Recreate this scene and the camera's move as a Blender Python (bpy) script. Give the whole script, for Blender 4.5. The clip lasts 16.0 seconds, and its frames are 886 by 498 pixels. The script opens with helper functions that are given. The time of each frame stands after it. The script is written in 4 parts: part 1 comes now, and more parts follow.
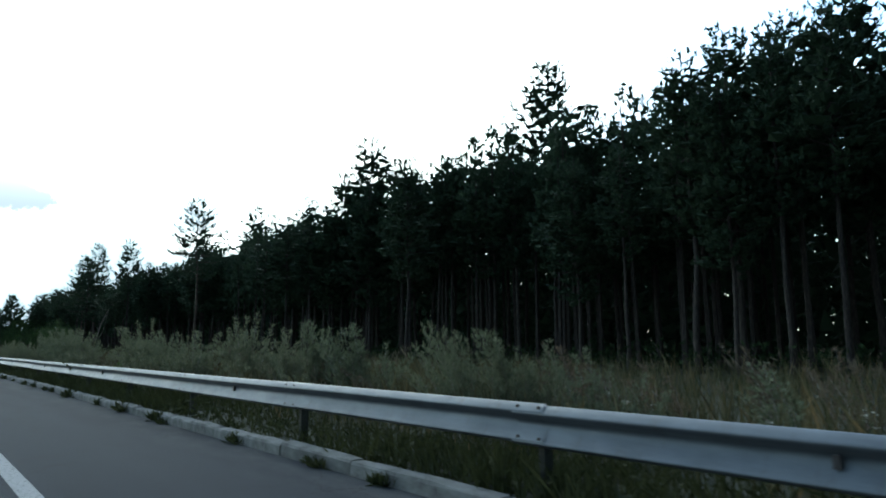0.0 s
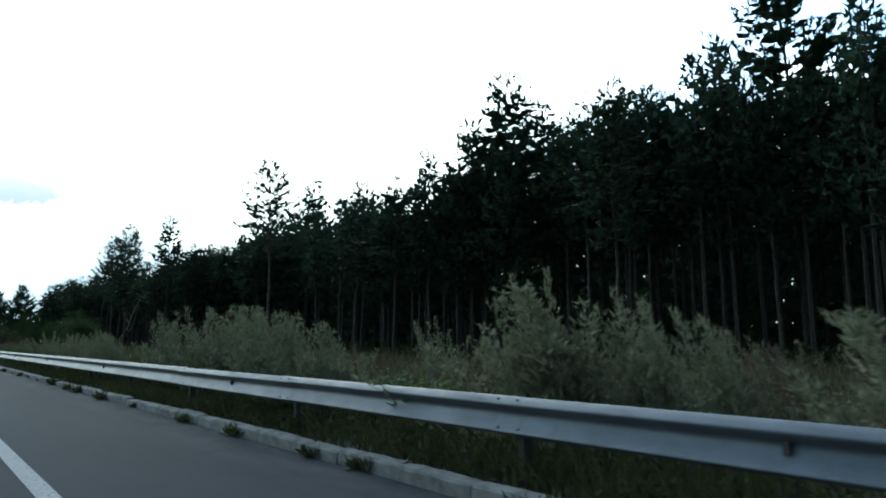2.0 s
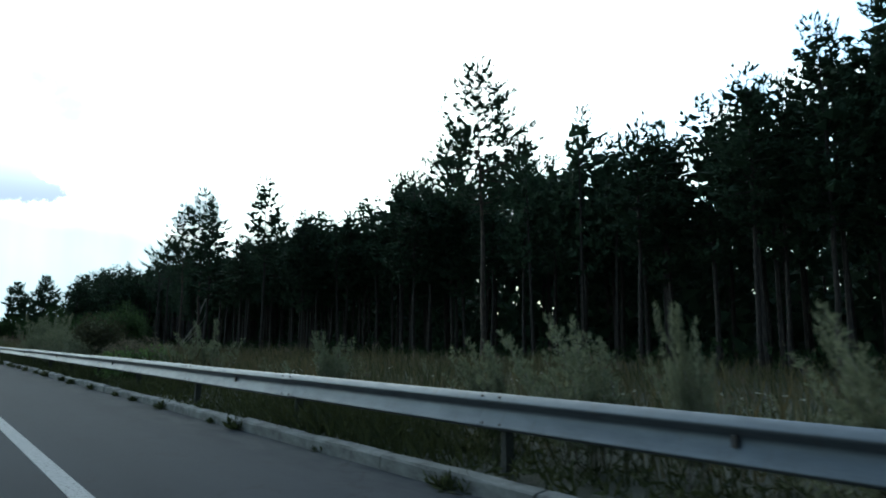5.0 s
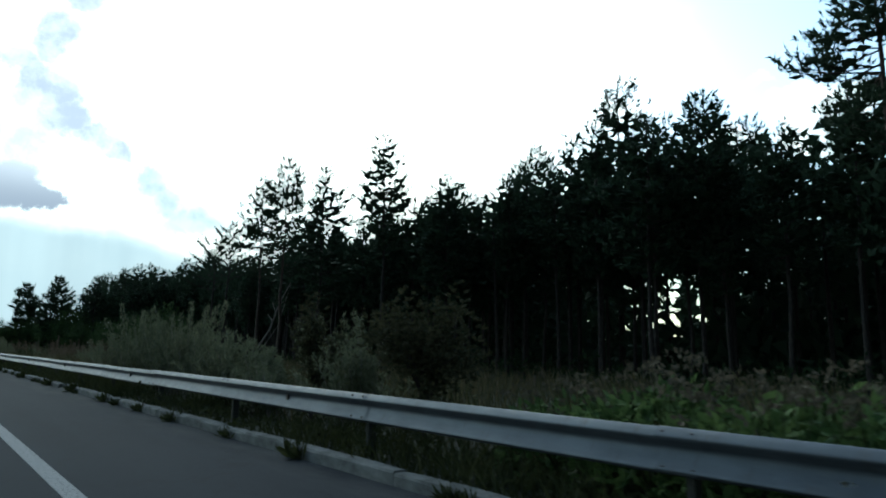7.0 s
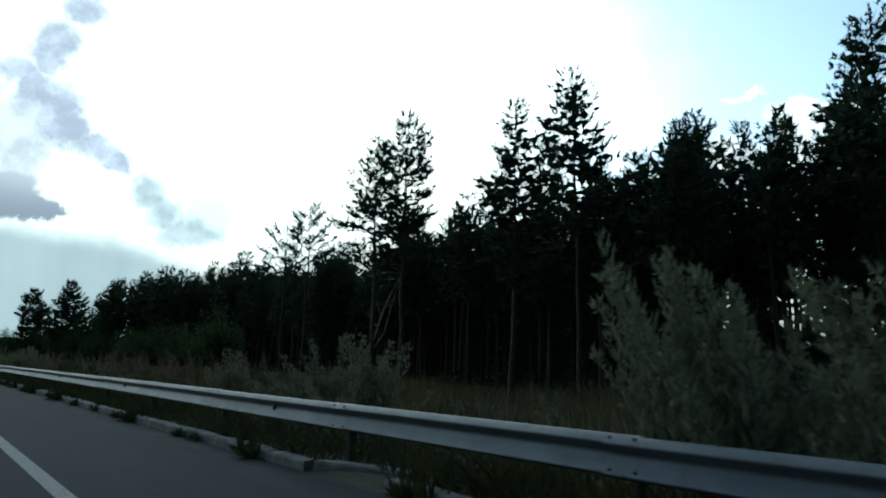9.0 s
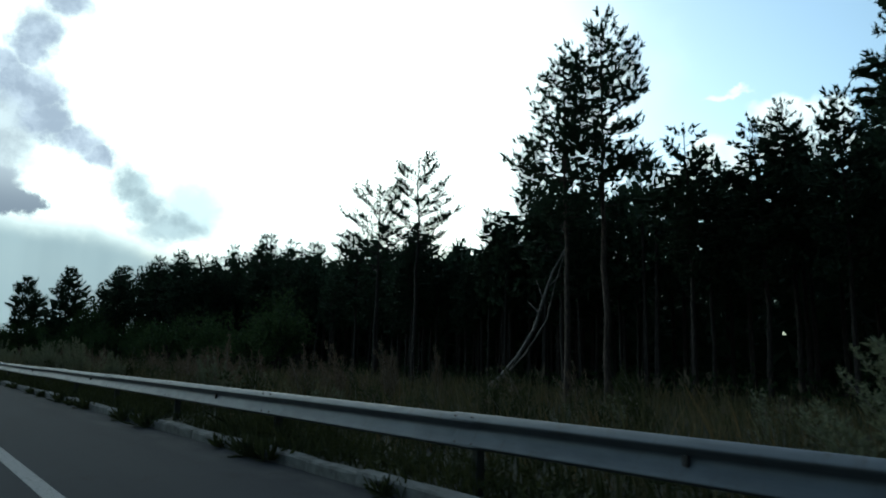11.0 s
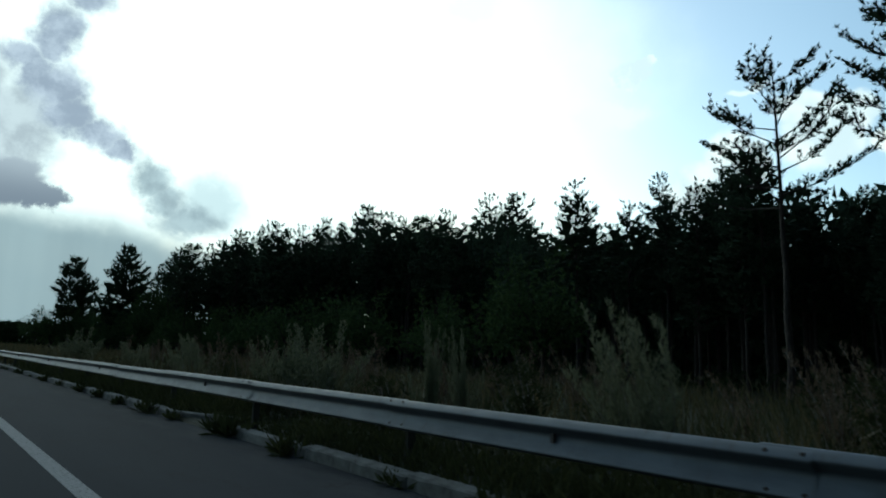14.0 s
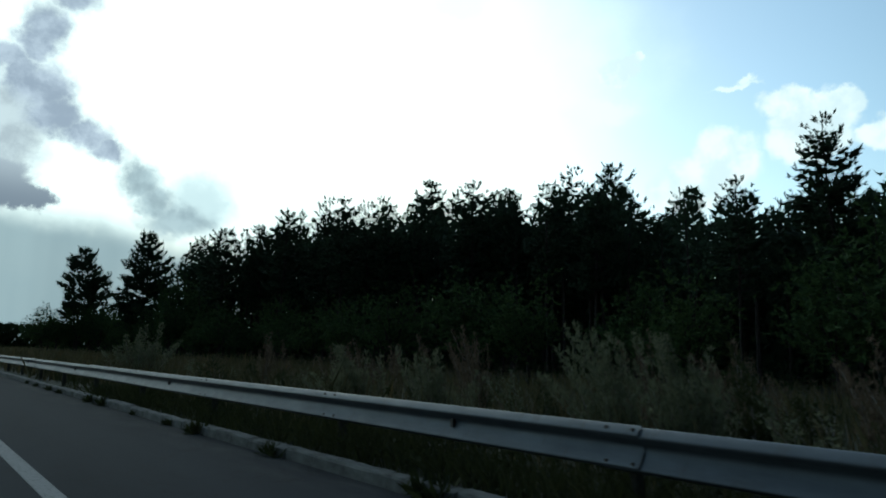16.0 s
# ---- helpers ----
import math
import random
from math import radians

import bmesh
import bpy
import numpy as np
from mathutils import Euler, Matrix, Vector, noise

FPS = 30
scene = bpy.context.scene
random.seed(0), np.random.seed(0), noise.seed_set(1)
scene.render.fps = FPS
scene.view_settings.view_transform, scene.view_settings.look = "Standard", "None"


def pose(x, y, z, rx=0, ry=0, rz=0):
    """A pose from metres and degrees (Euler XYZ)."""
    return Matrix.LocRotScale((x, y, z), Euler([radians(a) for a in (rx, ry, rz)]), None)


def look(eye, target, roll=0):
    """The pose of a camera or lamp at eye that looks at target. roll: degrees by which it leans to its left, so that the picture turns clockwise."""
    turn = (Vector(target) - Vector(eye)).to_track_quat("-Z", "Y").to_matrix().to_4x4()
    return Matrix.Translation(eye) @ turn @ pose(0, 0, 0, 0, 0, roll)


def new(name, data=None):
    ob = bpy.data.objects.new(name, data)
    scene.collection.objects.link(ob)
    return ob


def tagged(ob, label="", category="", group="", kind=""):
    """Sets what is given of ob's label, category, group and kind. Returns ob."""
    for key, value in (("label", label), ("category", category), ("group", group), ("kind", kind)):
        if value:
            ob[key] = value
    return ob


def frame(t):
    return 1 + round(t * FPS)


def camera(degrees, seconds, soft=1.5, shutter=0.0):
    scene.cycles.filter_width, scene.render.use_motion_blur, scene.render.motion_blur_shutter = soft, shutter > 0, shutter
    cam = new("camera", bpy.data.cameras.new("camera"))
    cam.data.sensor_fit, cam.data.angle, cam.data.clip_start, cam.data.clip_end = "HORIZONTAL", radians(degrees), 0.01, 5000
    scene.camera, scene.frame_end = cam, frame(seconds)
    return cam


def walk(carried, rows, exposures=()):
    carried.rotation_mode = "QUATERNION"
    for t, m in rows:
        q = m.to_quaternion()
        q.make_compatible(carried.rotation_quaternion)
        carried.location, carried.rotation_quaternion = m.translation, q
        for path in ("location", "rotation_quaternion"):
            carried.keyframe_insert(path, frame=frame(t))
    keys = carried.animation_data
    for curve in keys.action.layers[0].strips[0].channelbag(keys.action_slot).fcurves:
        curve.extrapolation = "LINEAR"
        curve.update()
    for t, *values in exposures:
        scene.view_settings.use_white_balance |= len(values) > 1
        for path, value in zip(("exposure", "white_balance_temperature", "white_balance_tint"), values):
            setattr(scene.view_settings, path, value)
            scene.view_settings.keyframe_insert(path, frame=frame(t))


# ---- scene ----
cam = camera(69.3, 16.0, soft=1.9, shutter=0.1)
# seconds, x, y, yaw, pitch, roll; the eye stays 1.248 m over the road
EYE = 1.248
ROWS = [
    (0.0, 0.276, 0.000, -40.098, 8.416, 0.461),
    (0.5, 0.280, 3.824, -39.697, 8.107, 0.409),
    (1.0, 0.244, 8.009, -39.792, 8.046, 0.498),
    (1.5, 0.237, 11.822, -39.823, 7.826, 0.569),
    (2.0, 0.219, 15.653, -40.034, 8.008, 0.295),
    (2.5, 0.201, 19.737, -40.374, 8.317, 0.300),
    (3.0, 0.170, 23.795, -40.214, 8.637, -0.011),
    (3.5, 0.189, 27.609, -39.921, 8.391, 0.046),
    (4.0, 0.144, 31.185, -39.471, 8.171, 0.172),
    (6.5, 0.034, 52.502, -40.110, 8.043, -0.922),
    (7.0, 0.002, 56.828, -39.779, 9.252, -1.120),
    (7.5, -0.029, 60.504, -39.553, 9.426, -0.726),
    (8.0, -0.058, 64.215, -39.780, 10.756, -1.027),
    (8.5, -0.072, 67.945, -40.381, 9.591, -1.114),
    (9.0, -0.088, 72.277, -40.045, 10.351, -1.296),
    (11.5, -0.110, 90.183, -41.445, 9.892, -1.328),
    (12.0, -0.131, 93.919, -40.850, 9.671, -1.527),
    (12.5, -0.107, 97.645, -39.519, 10.030, -1.370),
    (13.0, -0.115, 101.965, -39.376, 10.469, -1.700),
    (13.5, -0.098, 105.623, -39.549, 9.505, -1.634),
    (14.0, -0.102, 109.252, -39.925, 9.496, -1.914),
    (14.5, -0.078, 113.038, -40.066, 9.640, -1.611),
    (15.0, -0.038, 116.798, -40.007, 9.357, -1.404),
    (15.5, 0.015, 120.362, -40.306, 9.231, -1.452),
    (16.0, 0.034, 124.180, -40.647, 9.330, -1.231),
]
# seconds, stops, white balance
EXPOSURES = [(t, e, 5850, -2.5 - 6 * min(1, t / 12)) for t, e in ((0.0, -0.92), (4.0, -0.92), (6.5, -1.6), (8.0, -1.85), (9.0, -2.1), (11.5, -2.4), (13.0, -2.6), (16.0, -2.6))]
walk(cam, [(t, pose(x, y, EYE, 90 + pitch, roll, yaw)) for t, x, y, yaw, pitch, roll in ROWS], EXPOSURES)

# ---- sky and sun: late day, the sun behind a veil of cloud ahead, thin blue sky to the side ----
SUN_AZ, SUN_EL = radians(16), radians(24)
SUN_DIR = Vector((math.sin(SUN_AZ) * math.cos(SUN_EL), math.cos(SUN_AZ) * math.cos(SUN_EL), math.sin(SUN_EL)))


def build_world():
    world = bpy.data.worlds.new("sky")
    world.use_nodes = True
    scene.world = world
    nt = world.node_tree
    N, L = nt.nodes, nt.links
    N.clear()
    out, bg = N.new("ShaderNodeOutputWorld"), N.new("ShaderNodeBackground")
    L.new(bg.outputs[0], out.inputs[0])
    sky = N.new("ShaderNodeTexSky")
    sky.sky_type, sky.sun_disc = "NISHITA", False
    sky.sun_elevation, sky.sun_rotation = SUN_EL, SUN_AZ
    sky.air_density, sky.dust_density = 1.0, 1.5
    co = N.new("ShaderNodeTexCoord").outputs["Generated"]

    def math_node(op, a, b=None, c=None, clamp=False):
        n = N.new("ShaderNodeMath")
        n.operation, n.use_clamp = op, clamp
        for k, v in enumerate((a, b, c)):
            if v is None:
                continue
            if isinstance(v, (int, float)):
                n.inputs[k].default_value = v
            else:
                L.new(v, n.inputs[k])
        return n.outputs[0]

    def vec(op, a, b=None):
        n = N.new("ShaderNodeVectorMath")
        n.operation = op
        for k, v in enumerate((a, b)):
            if v is None:
                continue
            if isinstance(v, (tuple, Vector)):
                n.inputs[k].default_value = v
            else:
                L.new(v, n.inputs[k])
        return n.outputs["Value" if op in ("DOT_PRODUCT", "LENGTH") else "Vector"]

    def ramp(v, lo, hi):
        n = N.new("ShaderNodeMapRange")
        n.interpolation_type = "SMOOTHERSTEP"
        L.new(v, n.inputs[0])
        n.inputs[1].default_value, n.inputs[2].default_value = lo, hi
        return n.outputs[0]

    def noise_node(v, scale, detail=6, rough=0.55):
        n = N.new("ShaderNodeTexNoise")
        n.inputs["Scale"].default_value, n.inputs["Detail"].default_value, n.inputs["Roughness"].default_value = scale, detail, rough
        L.new(v, n.inputs["Vector"])
        return n

    def mix(f, a, b):
        n = N.new("ShaderNodeMix")
        n.data_type = "RGBA"
        for sock, v in ((n.inputs[0], f), (n.inputs[6], a), (n.inputs[7], b)):
            if isinstance(v, (int, float)):
                sock.default_value = v
            elif isinstance(v, tuple):
                sock.default_value = (*v, 1)
            else:
                L.new(v, sock)
        return n.outputs[2]

    sep = N.new("ShaderNodeSeparateXYZ")
    L.new(co, sep.inputs[0])
    # a tangent plane ahead of the road: u to the side, w up
    ahead = math_node("MAXIMUM", sep.outputs[1], 0.02)
    plane = N.new("ShaderNodeCombineXYZ")
    L.new(math_node("DIVIDE", sep.outputs[0], ahead), plane.inputs[0])
    L.new(math_node("DIVIDE", sep.outputs[2], ahead), plane.inputs[1])
    warp = noise_node(co, 9.0, 8, 0.62)
    warped = vec("ADD", plane.outputs[0], vec("MULTIPLY", vec("SUBTRACT", warp.outputs["Color"], (0.5, 0.5, 0.5)), (0.05, 0.045, 0.0)))

    def blobs(rows, where, far, near):
        total = None
        for u, w, ru, rw in rows:
            d = vec("LENGTH", vec("MULTIPLY", vec("SUBTRACT", where, (u, w, 0)), (1 / ru, 1 / rw, 0)))
            b = ramp(d, far, near)
            total = b if total is None else math_node("MAXIMUM", total, b)
        return total

    near_sun = vec("DOT_PRODUCT", co, SUN_DIR)
    # haze brightens the half of the sky that the sun is in
    forward = ramp(near_sun, -0.1, 0.75)
    gain = math_node("MULTIPLY_ADD", forward, 7.2, 1.0)
    scaled = N.new("ShaderNodeVectorMath")
    scaled.operation = "SCALE"
    L.new(vec("MULTIPLY", sky.outputs[0], (0.170, 0.163, 0.149)), scaled.inputs[0])
    L.new(gain, scaled.inputs[3])
    # bright veil round the sun
    ragged = math_node("MULTIPLY", math_node("SUBTRACT", noise_node(co, 3.0, 7, 0.6).outputs[0], 0.5), 0.30)
    veil = ramp(math_node("ADD", near_sun, ragged), 0.69, 0.995)
    col = mix(veil, scaled.outputs[0], (7.4, 7.7, 7.5))
    # pale haze down to the horizon
    low = ramp(sep.outputs[2], 0.20, 0.0)
    col = mix(math_node("MULTIPLY", low, 0.6), col, (1.8, 2.25, 2.45))
    # white fair-weather clouds on the blue
    bearing = N.new("ShaderNodeCombineXYZ")
    L.new(math_node("ARCTAN2", sep.outputs[0], sep.outputs[1]), bearing.inputs[0])
    L.new(math_node("ARCSINE", sep.outputs[2]), bearing.inputs[1])
    soft = vec("ADD", bearing.outputs[0], vec("MULTIPLY", vec("SUBTRACT", noise_node(co, 30.0, 8, 0.6).outputs["Color"], (0.5, 0.5, 0.5)), (0.05, 0.045, 0.0)))
    white = blobs([(1.245, 0.330, 0.055, 0.032), (1.218, 0.352, 0.040, 0.020), (1.282, 0.338, 0.030, 0.018), (1.240, 0.300, 0.055, 0.030), (1.325, 0.295, 0.030, 0.020),
                   (1.130, 0.280, 0.045, 0.050), (1.085, 0.250, 0.060, 0.040), (0.984, 0.420, 0.030, 0.020), (1.005, 0.437, 0.012, 0.010)], soft, 1.25, 0.75)
    col = mix(math_node("MULTIPLY", white, 0.9), col, mix(ramp(noise_node(co, 18.0, 5, 0.6).outputs[0], 0.35, 0.65), (5.2, 5.6, 5.8), (6.8, 6.8, 6.7)))
    wisp = blobs([(0.953, 0.366, 0.055, 0.018), (0.723, 0.526, 0.050, 0.020), (1.150, 0.381, 0.030, 0.005), (1.169, 0.389, 0.012, 0.006)], soft, 1.5, 0.5)
    col = mix(math_node("MULTIPLY", wisp, 0.7), col, (6.6, 6.7, 6.7))
    # below the bank: a curtain of grey-blue air
    curtain = math_node("MULTIPLY", blobs([(0.12, 0.075, 0.36, 0.115)], warped, 1.15, 0.62), 0.93)
    streak = noise_node(vec("MULTIPLY", plane.outputs[0], (14.0, 1.2, 0.0)), 1.0, 3)
    col = mix(curtain, col, mix(streak.outputs[0], (1.35, 1.72, 2.0), (2.5, 3.0, 3.25)))
    # grey clouds in front of the light: a broken string of puffs, and a bank with a dark flat base
    fine = vec("ADD", warped, vec("MULTIPLY", vec("SUBTRACT", noise_node(co, 34.0, 8, 0.62).outputs["Color"], (0.5, 0.5, 0.5)), (0.05, 0.045, 0.0)))
    body = ramp(noise_node(co, 26.0, 6, 0.6).outputs[0], 0.32, 0.68)
    haze = blobs([(0.075, 0.284, 0.055, 0.066), (0.02, 0.30, 0.07, 0.08)], fine, 1.45, 0.5)
    col = mix(math_node("MULTIPLY", haze, 0.95), col, mix(body, (2.9, 3.05, 3.4), (4.2, 4.4, 4.7)))
    puffs = [(0.145, 0.505, 0.032, 0.024), (0.116, 0.446, 0.027, 0.034), (0.104, 0.410, 0.025, 0.024), (0.074, 0.383, 0.027, 0.017), (0.096, 0.368, 0.022, 0.022), (0.122, 0.352, 0.033, 0.031),
             (0.142, 0.318, 0.030, 0.026), (0.181, 0.299, 0.031, 0.020), (0.212, 0.281, 0.024, 0.015)]
    grey = blobs(puffs, fine, 1.65, 0.5)
    col = mix(math_node("MULTIPLY", grey, 0.95), col, mix(body, (2.1, 2.3, 2.95), (3.5, 3.7, 4.4)))
    pale = blobs([(0.260, 0.247, 0.030, 0.026), (0.283, 0.218, 0.029, 0.028), (0.318, 0.192, 0.055, 0.026)], fine, 1.6, 0.45)
    trail = blobs([(0.355, 0.222, 0.055, 0.055)], fine, 1.3, 0.3)
    col = mix(math_node("MULTIPLY", trail, 0.8), col, (3.9, 4.5, 4.8))
    col = mix(math_node("MULTIPLY", pale, 0.95), col, mix(body, (2.2, 2.55, 2.85), (3.2, 3.65, 3.95)))
    bank = blobs([(0.075, 0.210, 0.055, 0.032), (0.02, 0.215, 0.07, 0.04), (0.126, 0.199, 0.028, 0.018)], fine, 1.3, 0.7)
    depth = ramp(sep.outputs[2], 0.26, 0.175)
    col = mix(math_node("MULTIPLY", bank, 0.97), col, mix(depth, (3.2, 3.35, 3.75), (1.35, 1.5, 1.9)))
    L.new(col, bg.inputs[0])
    bg.inputs[1].default_value = 1.0


build_world()
sun_data = bpy.data.lights.new("sun", "SUN")
sun_data.energy, sun_data.angle, sun_data.color = 0.5, radians(14), (1.0, 0.95, 0.88)
sun = new("sun", sun_data)
sun.matrix_world = look(SUN_DIR * 100, (0, 0, 0))


# ---- materials ----
def material(name, rough=0.8, metal=0.0):
    m = bpy.data.materials.new(name)
    m.use_nodes = True
    b = m.node_tree.nodes["Principled BSDF"]
    b.inputs["Roughness"].default_value, b.inputs["Metallic"].default_value = rough, metal
    return m, m.node_tree, b


def nnode(nt, kind, **kw):
    n = nt.nodes.new(kind)
    for k, v in kw.items():
        n.inputs[k].default_value = v
    return n


def colour_ramp(nt, src, stops):
    n = nt.nodes.new("ShaderNodeValToRGB")
    while len(n.color_ramp.elements) < len(stops):
        n.color_ramp.elements.new(0.5)
    for e, (p, c) in zip(n.color_ramp.elements, stops):
        e.position, e.color = p, (*c, 1)
    nt.links.new(src, n.inputs[0])
    return n.outputs[0]


def coords(nt, scale=(1, 1, 1)):
    tc, mp = nt.nodes.new("ShaderNodeTexCoord"), nt.nodes.new("ShaderNodeMapping")
    mp.inputs["Scale"].default_value = scale
    nt.links.new(tc.outputs["Object"], mp.inputs[0])
    return mp.outputs[0]


def tex(nt, co, scale, detail=5, rough=0.6):
    n = nnode(nt, "ShaderNodeTexNoise", Scale=scale, Detail=detail, Roughness=rough)
    nt.links.new(co, n.inputs["Vector"])
    return n.outputs[0]


def blend(nt, f, a, b, mode="MIX"):
    n = nt.nodes.new("ShaderNodeMix")
    n.data_type, n.blend_type = "RGBA", mode
    for sock, v in ((n.inputs[0], f), (n.inputs[6], a), (n.inputs[7], b)):
        if isinstance(v, (int, float)):
            sock.default_value = v
        elif isinstance(v, tuple):
            sock.default_value = (*v, 1)
        else:
            nt.links.new(v, sock)
    return n.outputs[2]


def bump(nt, b, h, strength, distance):
    n = nnode(nt, "ShaderNodeBump", Strength=strength, Distance=distance)
    nt.links.new(h, n.inputs["Height"])
    nt.links.new(n.outputs[0], b.inputs["Normal"])


def mat_asphalt():
    m, nt, b = material("asphalt", 0.9)
    b.inputs["Specular IOR Level"].default_value = 0.12
    co = coords(nt)
    fine, grain, big = tex(nt, co, 140, 3), tex(nt, co, 35, 4), tex(nt, coords(nt, (1, 0.12, 1)), 0.9, 5)
    c = colour_ramp(nt, fine, [(0.3, (0.0122, 0.0150, 0.0205)), (0.72, (0.0275, 0.0335, 0.0435))])
    c = blend(nt, 0.5, c, colour_ramp(nt, big, [(0.3, (0.0135, 0.0162, 0.0218)), (0.7, (0.0245, 0.029, 0.0372))]))
    sep = nt.nodes.new("ShaderNodeSeparateXYZ")
    nt.links.new(coords(nt), sep.inputs[0])
    reach = nt.nodes.new("ShaderNodeMapRange")
    nt.links.new(sep.outputs[0], reach.inputs[0])
    reach.inputs[1].default_value, reach.inputs[2].default_value = 2.9, 3.75
    dust = nt.nodes.new("ShaderNodeMath")
    dust.operation = "MULTIPLY"
    nt.links.new(reach.outputs[0], dust.inputs[0])
    nt.links.new(colour_ramp(nt, tex(nt, coords(nt, (1, 0.3, 1)), 2.4, 7, 0.65), [(0.38, (0, 0, 0)), (0.7, (0.75, 0.75, 0.75))]), dust.inputs[1])
    c = blend(nt, dust.outputs[0], c, (0.082, 0.082, 0.080))
    patch = colour_ramp(nt, tex(nt, coords(nt, (0.8, 0.16, 1)), 0.8, 3, 0.5), [(0.52, (1, 1, 1)), (0.64, (0.80, 0.81, 0.83))])
    c = blend(nt, 0.8, c, patch, "MULTIPLY")
    crack = nnode(nt, "ShaderNodeTexVoronoi", Scale=0.45)
    crack.feature = "DISTANCE_TO_EDGE"
    wob = nt.nodes.new("ShaderNodeVectorMath")
    wob.operation = "ADD"
    nt.links.new(coords(nt), wob.inputs[0])
    wobble = nnode(nt, "ShaderNodeTexNoise", Scale=2.5, Detail=5.0)
    nt.links.new(coords(nt), wobble.inputs["Vector"])
    nt.links.new(wobble.outputs["Color"], wob.inputs[1])
    nt.links.new(wob.outputs[0], crack.inputs["Vector"])
    c = blend(nt, colour_ramp(nt, crack.outputs["Distance"], [(0.003, (0.5, 0.5, 0.5)), (0.008, (0, 0, 0))]), c, (0.012, 0.012, 0.013))
    nt.links.new(c, b.inputs["Base Color"])
    bump(nt, b, grain, 0.5, 0.006)
    return m


def mat_paint():
    m, nt, b = material("road_paint", 0.8)
    b.inputs["Specular IOR Level"].default_value = 0.2
    co = coords(nt)
    wear = tex(nt, co, 28, 6, 0.7)
    nt.links.new(colour_ramp(nt, wear, [(0.34, (0.08, 0.08, 0.085)), (0.46, (0.22, 0.22, 0.225)), (0.8, (0.32, 0.32, 0.32))]), b.inputs["Base Color"])
    bump(nt, b, tex(nt, co, 90, 3), 0.3, 0.003)
    return m


def mat_kerb():
    m, nt, b = material("kerb_concrete", 0.95)
    b.inputs["Specular IOR Level"].default_value = 0.2
    co = coords(nt)
    rnd = nt.nodes.new("ShaderNodeObjectInfo").outputs["Random"]
    c = colour_ramp(nt, tex(nt, co, 6, 7, 0.7), [(0.28, (0.05, 0.05, 0.047)), (0.45, (0.14, 0.14, 0.134)), (0.75, (0.24, 0.24, 0.233))])
    c = blend(nt, 0.6, c, colour_ramp(nt, rnd, [(0.0, (0.6, 0.6, 0.58)), (1.0, (1.0, 1.0, 0.98))]), "MULTIPLY")
    nt.links.new(c, b.inputs["Base Color"])
    bump(nt, b, tex(nt, co, 45, 5), 0.5, 0.008)
    return m


def mat_steel():
    m, nt, b = material("galvanised_steel", 0.5, 0.4)
    co = coords(nt, (1, 0.25, 1))
    rnd = nt.nodes.new("ShaderNodeObjectInfo").outputs["Random"]
    c = colour_ramp(nt, tex(nt, co, 7, 6, 0.65), [(0.3, (0.080, 0.090, 0.102)), (0.7, (0.122, 0.137, 0.151))])
    c = blend(nt, 0.5, c, colour_ramp(nt, rnd, [(0.0, (0.75, 0.76, 0.78)), (1.0, (1.0, 1.0, 1.0))]), "MULTIPLY")
    dirt = colour_ramp(nt, tex(nt, coords(nt, (1, 3, 1)), 3.5, 8, 0.7), [(0.56, (0, 0, 0)), (0.74, (1, 1, 1))])
    c = blend(nt, dirt, c, (0.075, 0.072, 0.07))
    nt.links.new(c, b.inputs["Base Color"])
    nt.links.new(colour_ramp(nt, tex(nt, co, 20, 4), [(0.3, (0.46, 0.46, 0.46)), (0.7, (0.62, 0.62, 0.62))]), b.inputs["Roughness"])
    bump(nt, b, tex(nt, co, 3, 3), 0.12, 0.01)
    return m


def mat_plain(name, col, rough=0.7, metal=0.0, var=0.35, scale=30):
    m, nt, b = material(name, rough, metal)
    n = tex(nt, coords(nt), scale, 5)
    lo, hi = tuple(c * (1 - var) for c in col), tuple(min(1, c * (1 + var)) for c in col)
    nt.links.new(colour_ramp(nt, n, [(0.3, lo), (0.7, hi)]), b.inputs["Base Color"])
    bump(nt, b, n, 0.3, 0.01)
    return m


def mat_bark(name, low, high):
    m, nt, b = material(name, 0.95)
    co = coords(nt, (1, 1, 0.25))
    v = nnode(nt, "ShaderNodeTexVoronoi", Scale=14)
    nt.links.new(co, v.inputs["Vector"])
    c = colour_ramp(nt, v.outputs["Distance"], [(0.05, tuple(x * 0.45 for x in low)), (0.5, low), (0.9, high)])
    nt.links.new(c, b.inputs["Base Color"])
    bump(nt, b, v.outputs["Distance"], 0.8, 0.03)
    return m


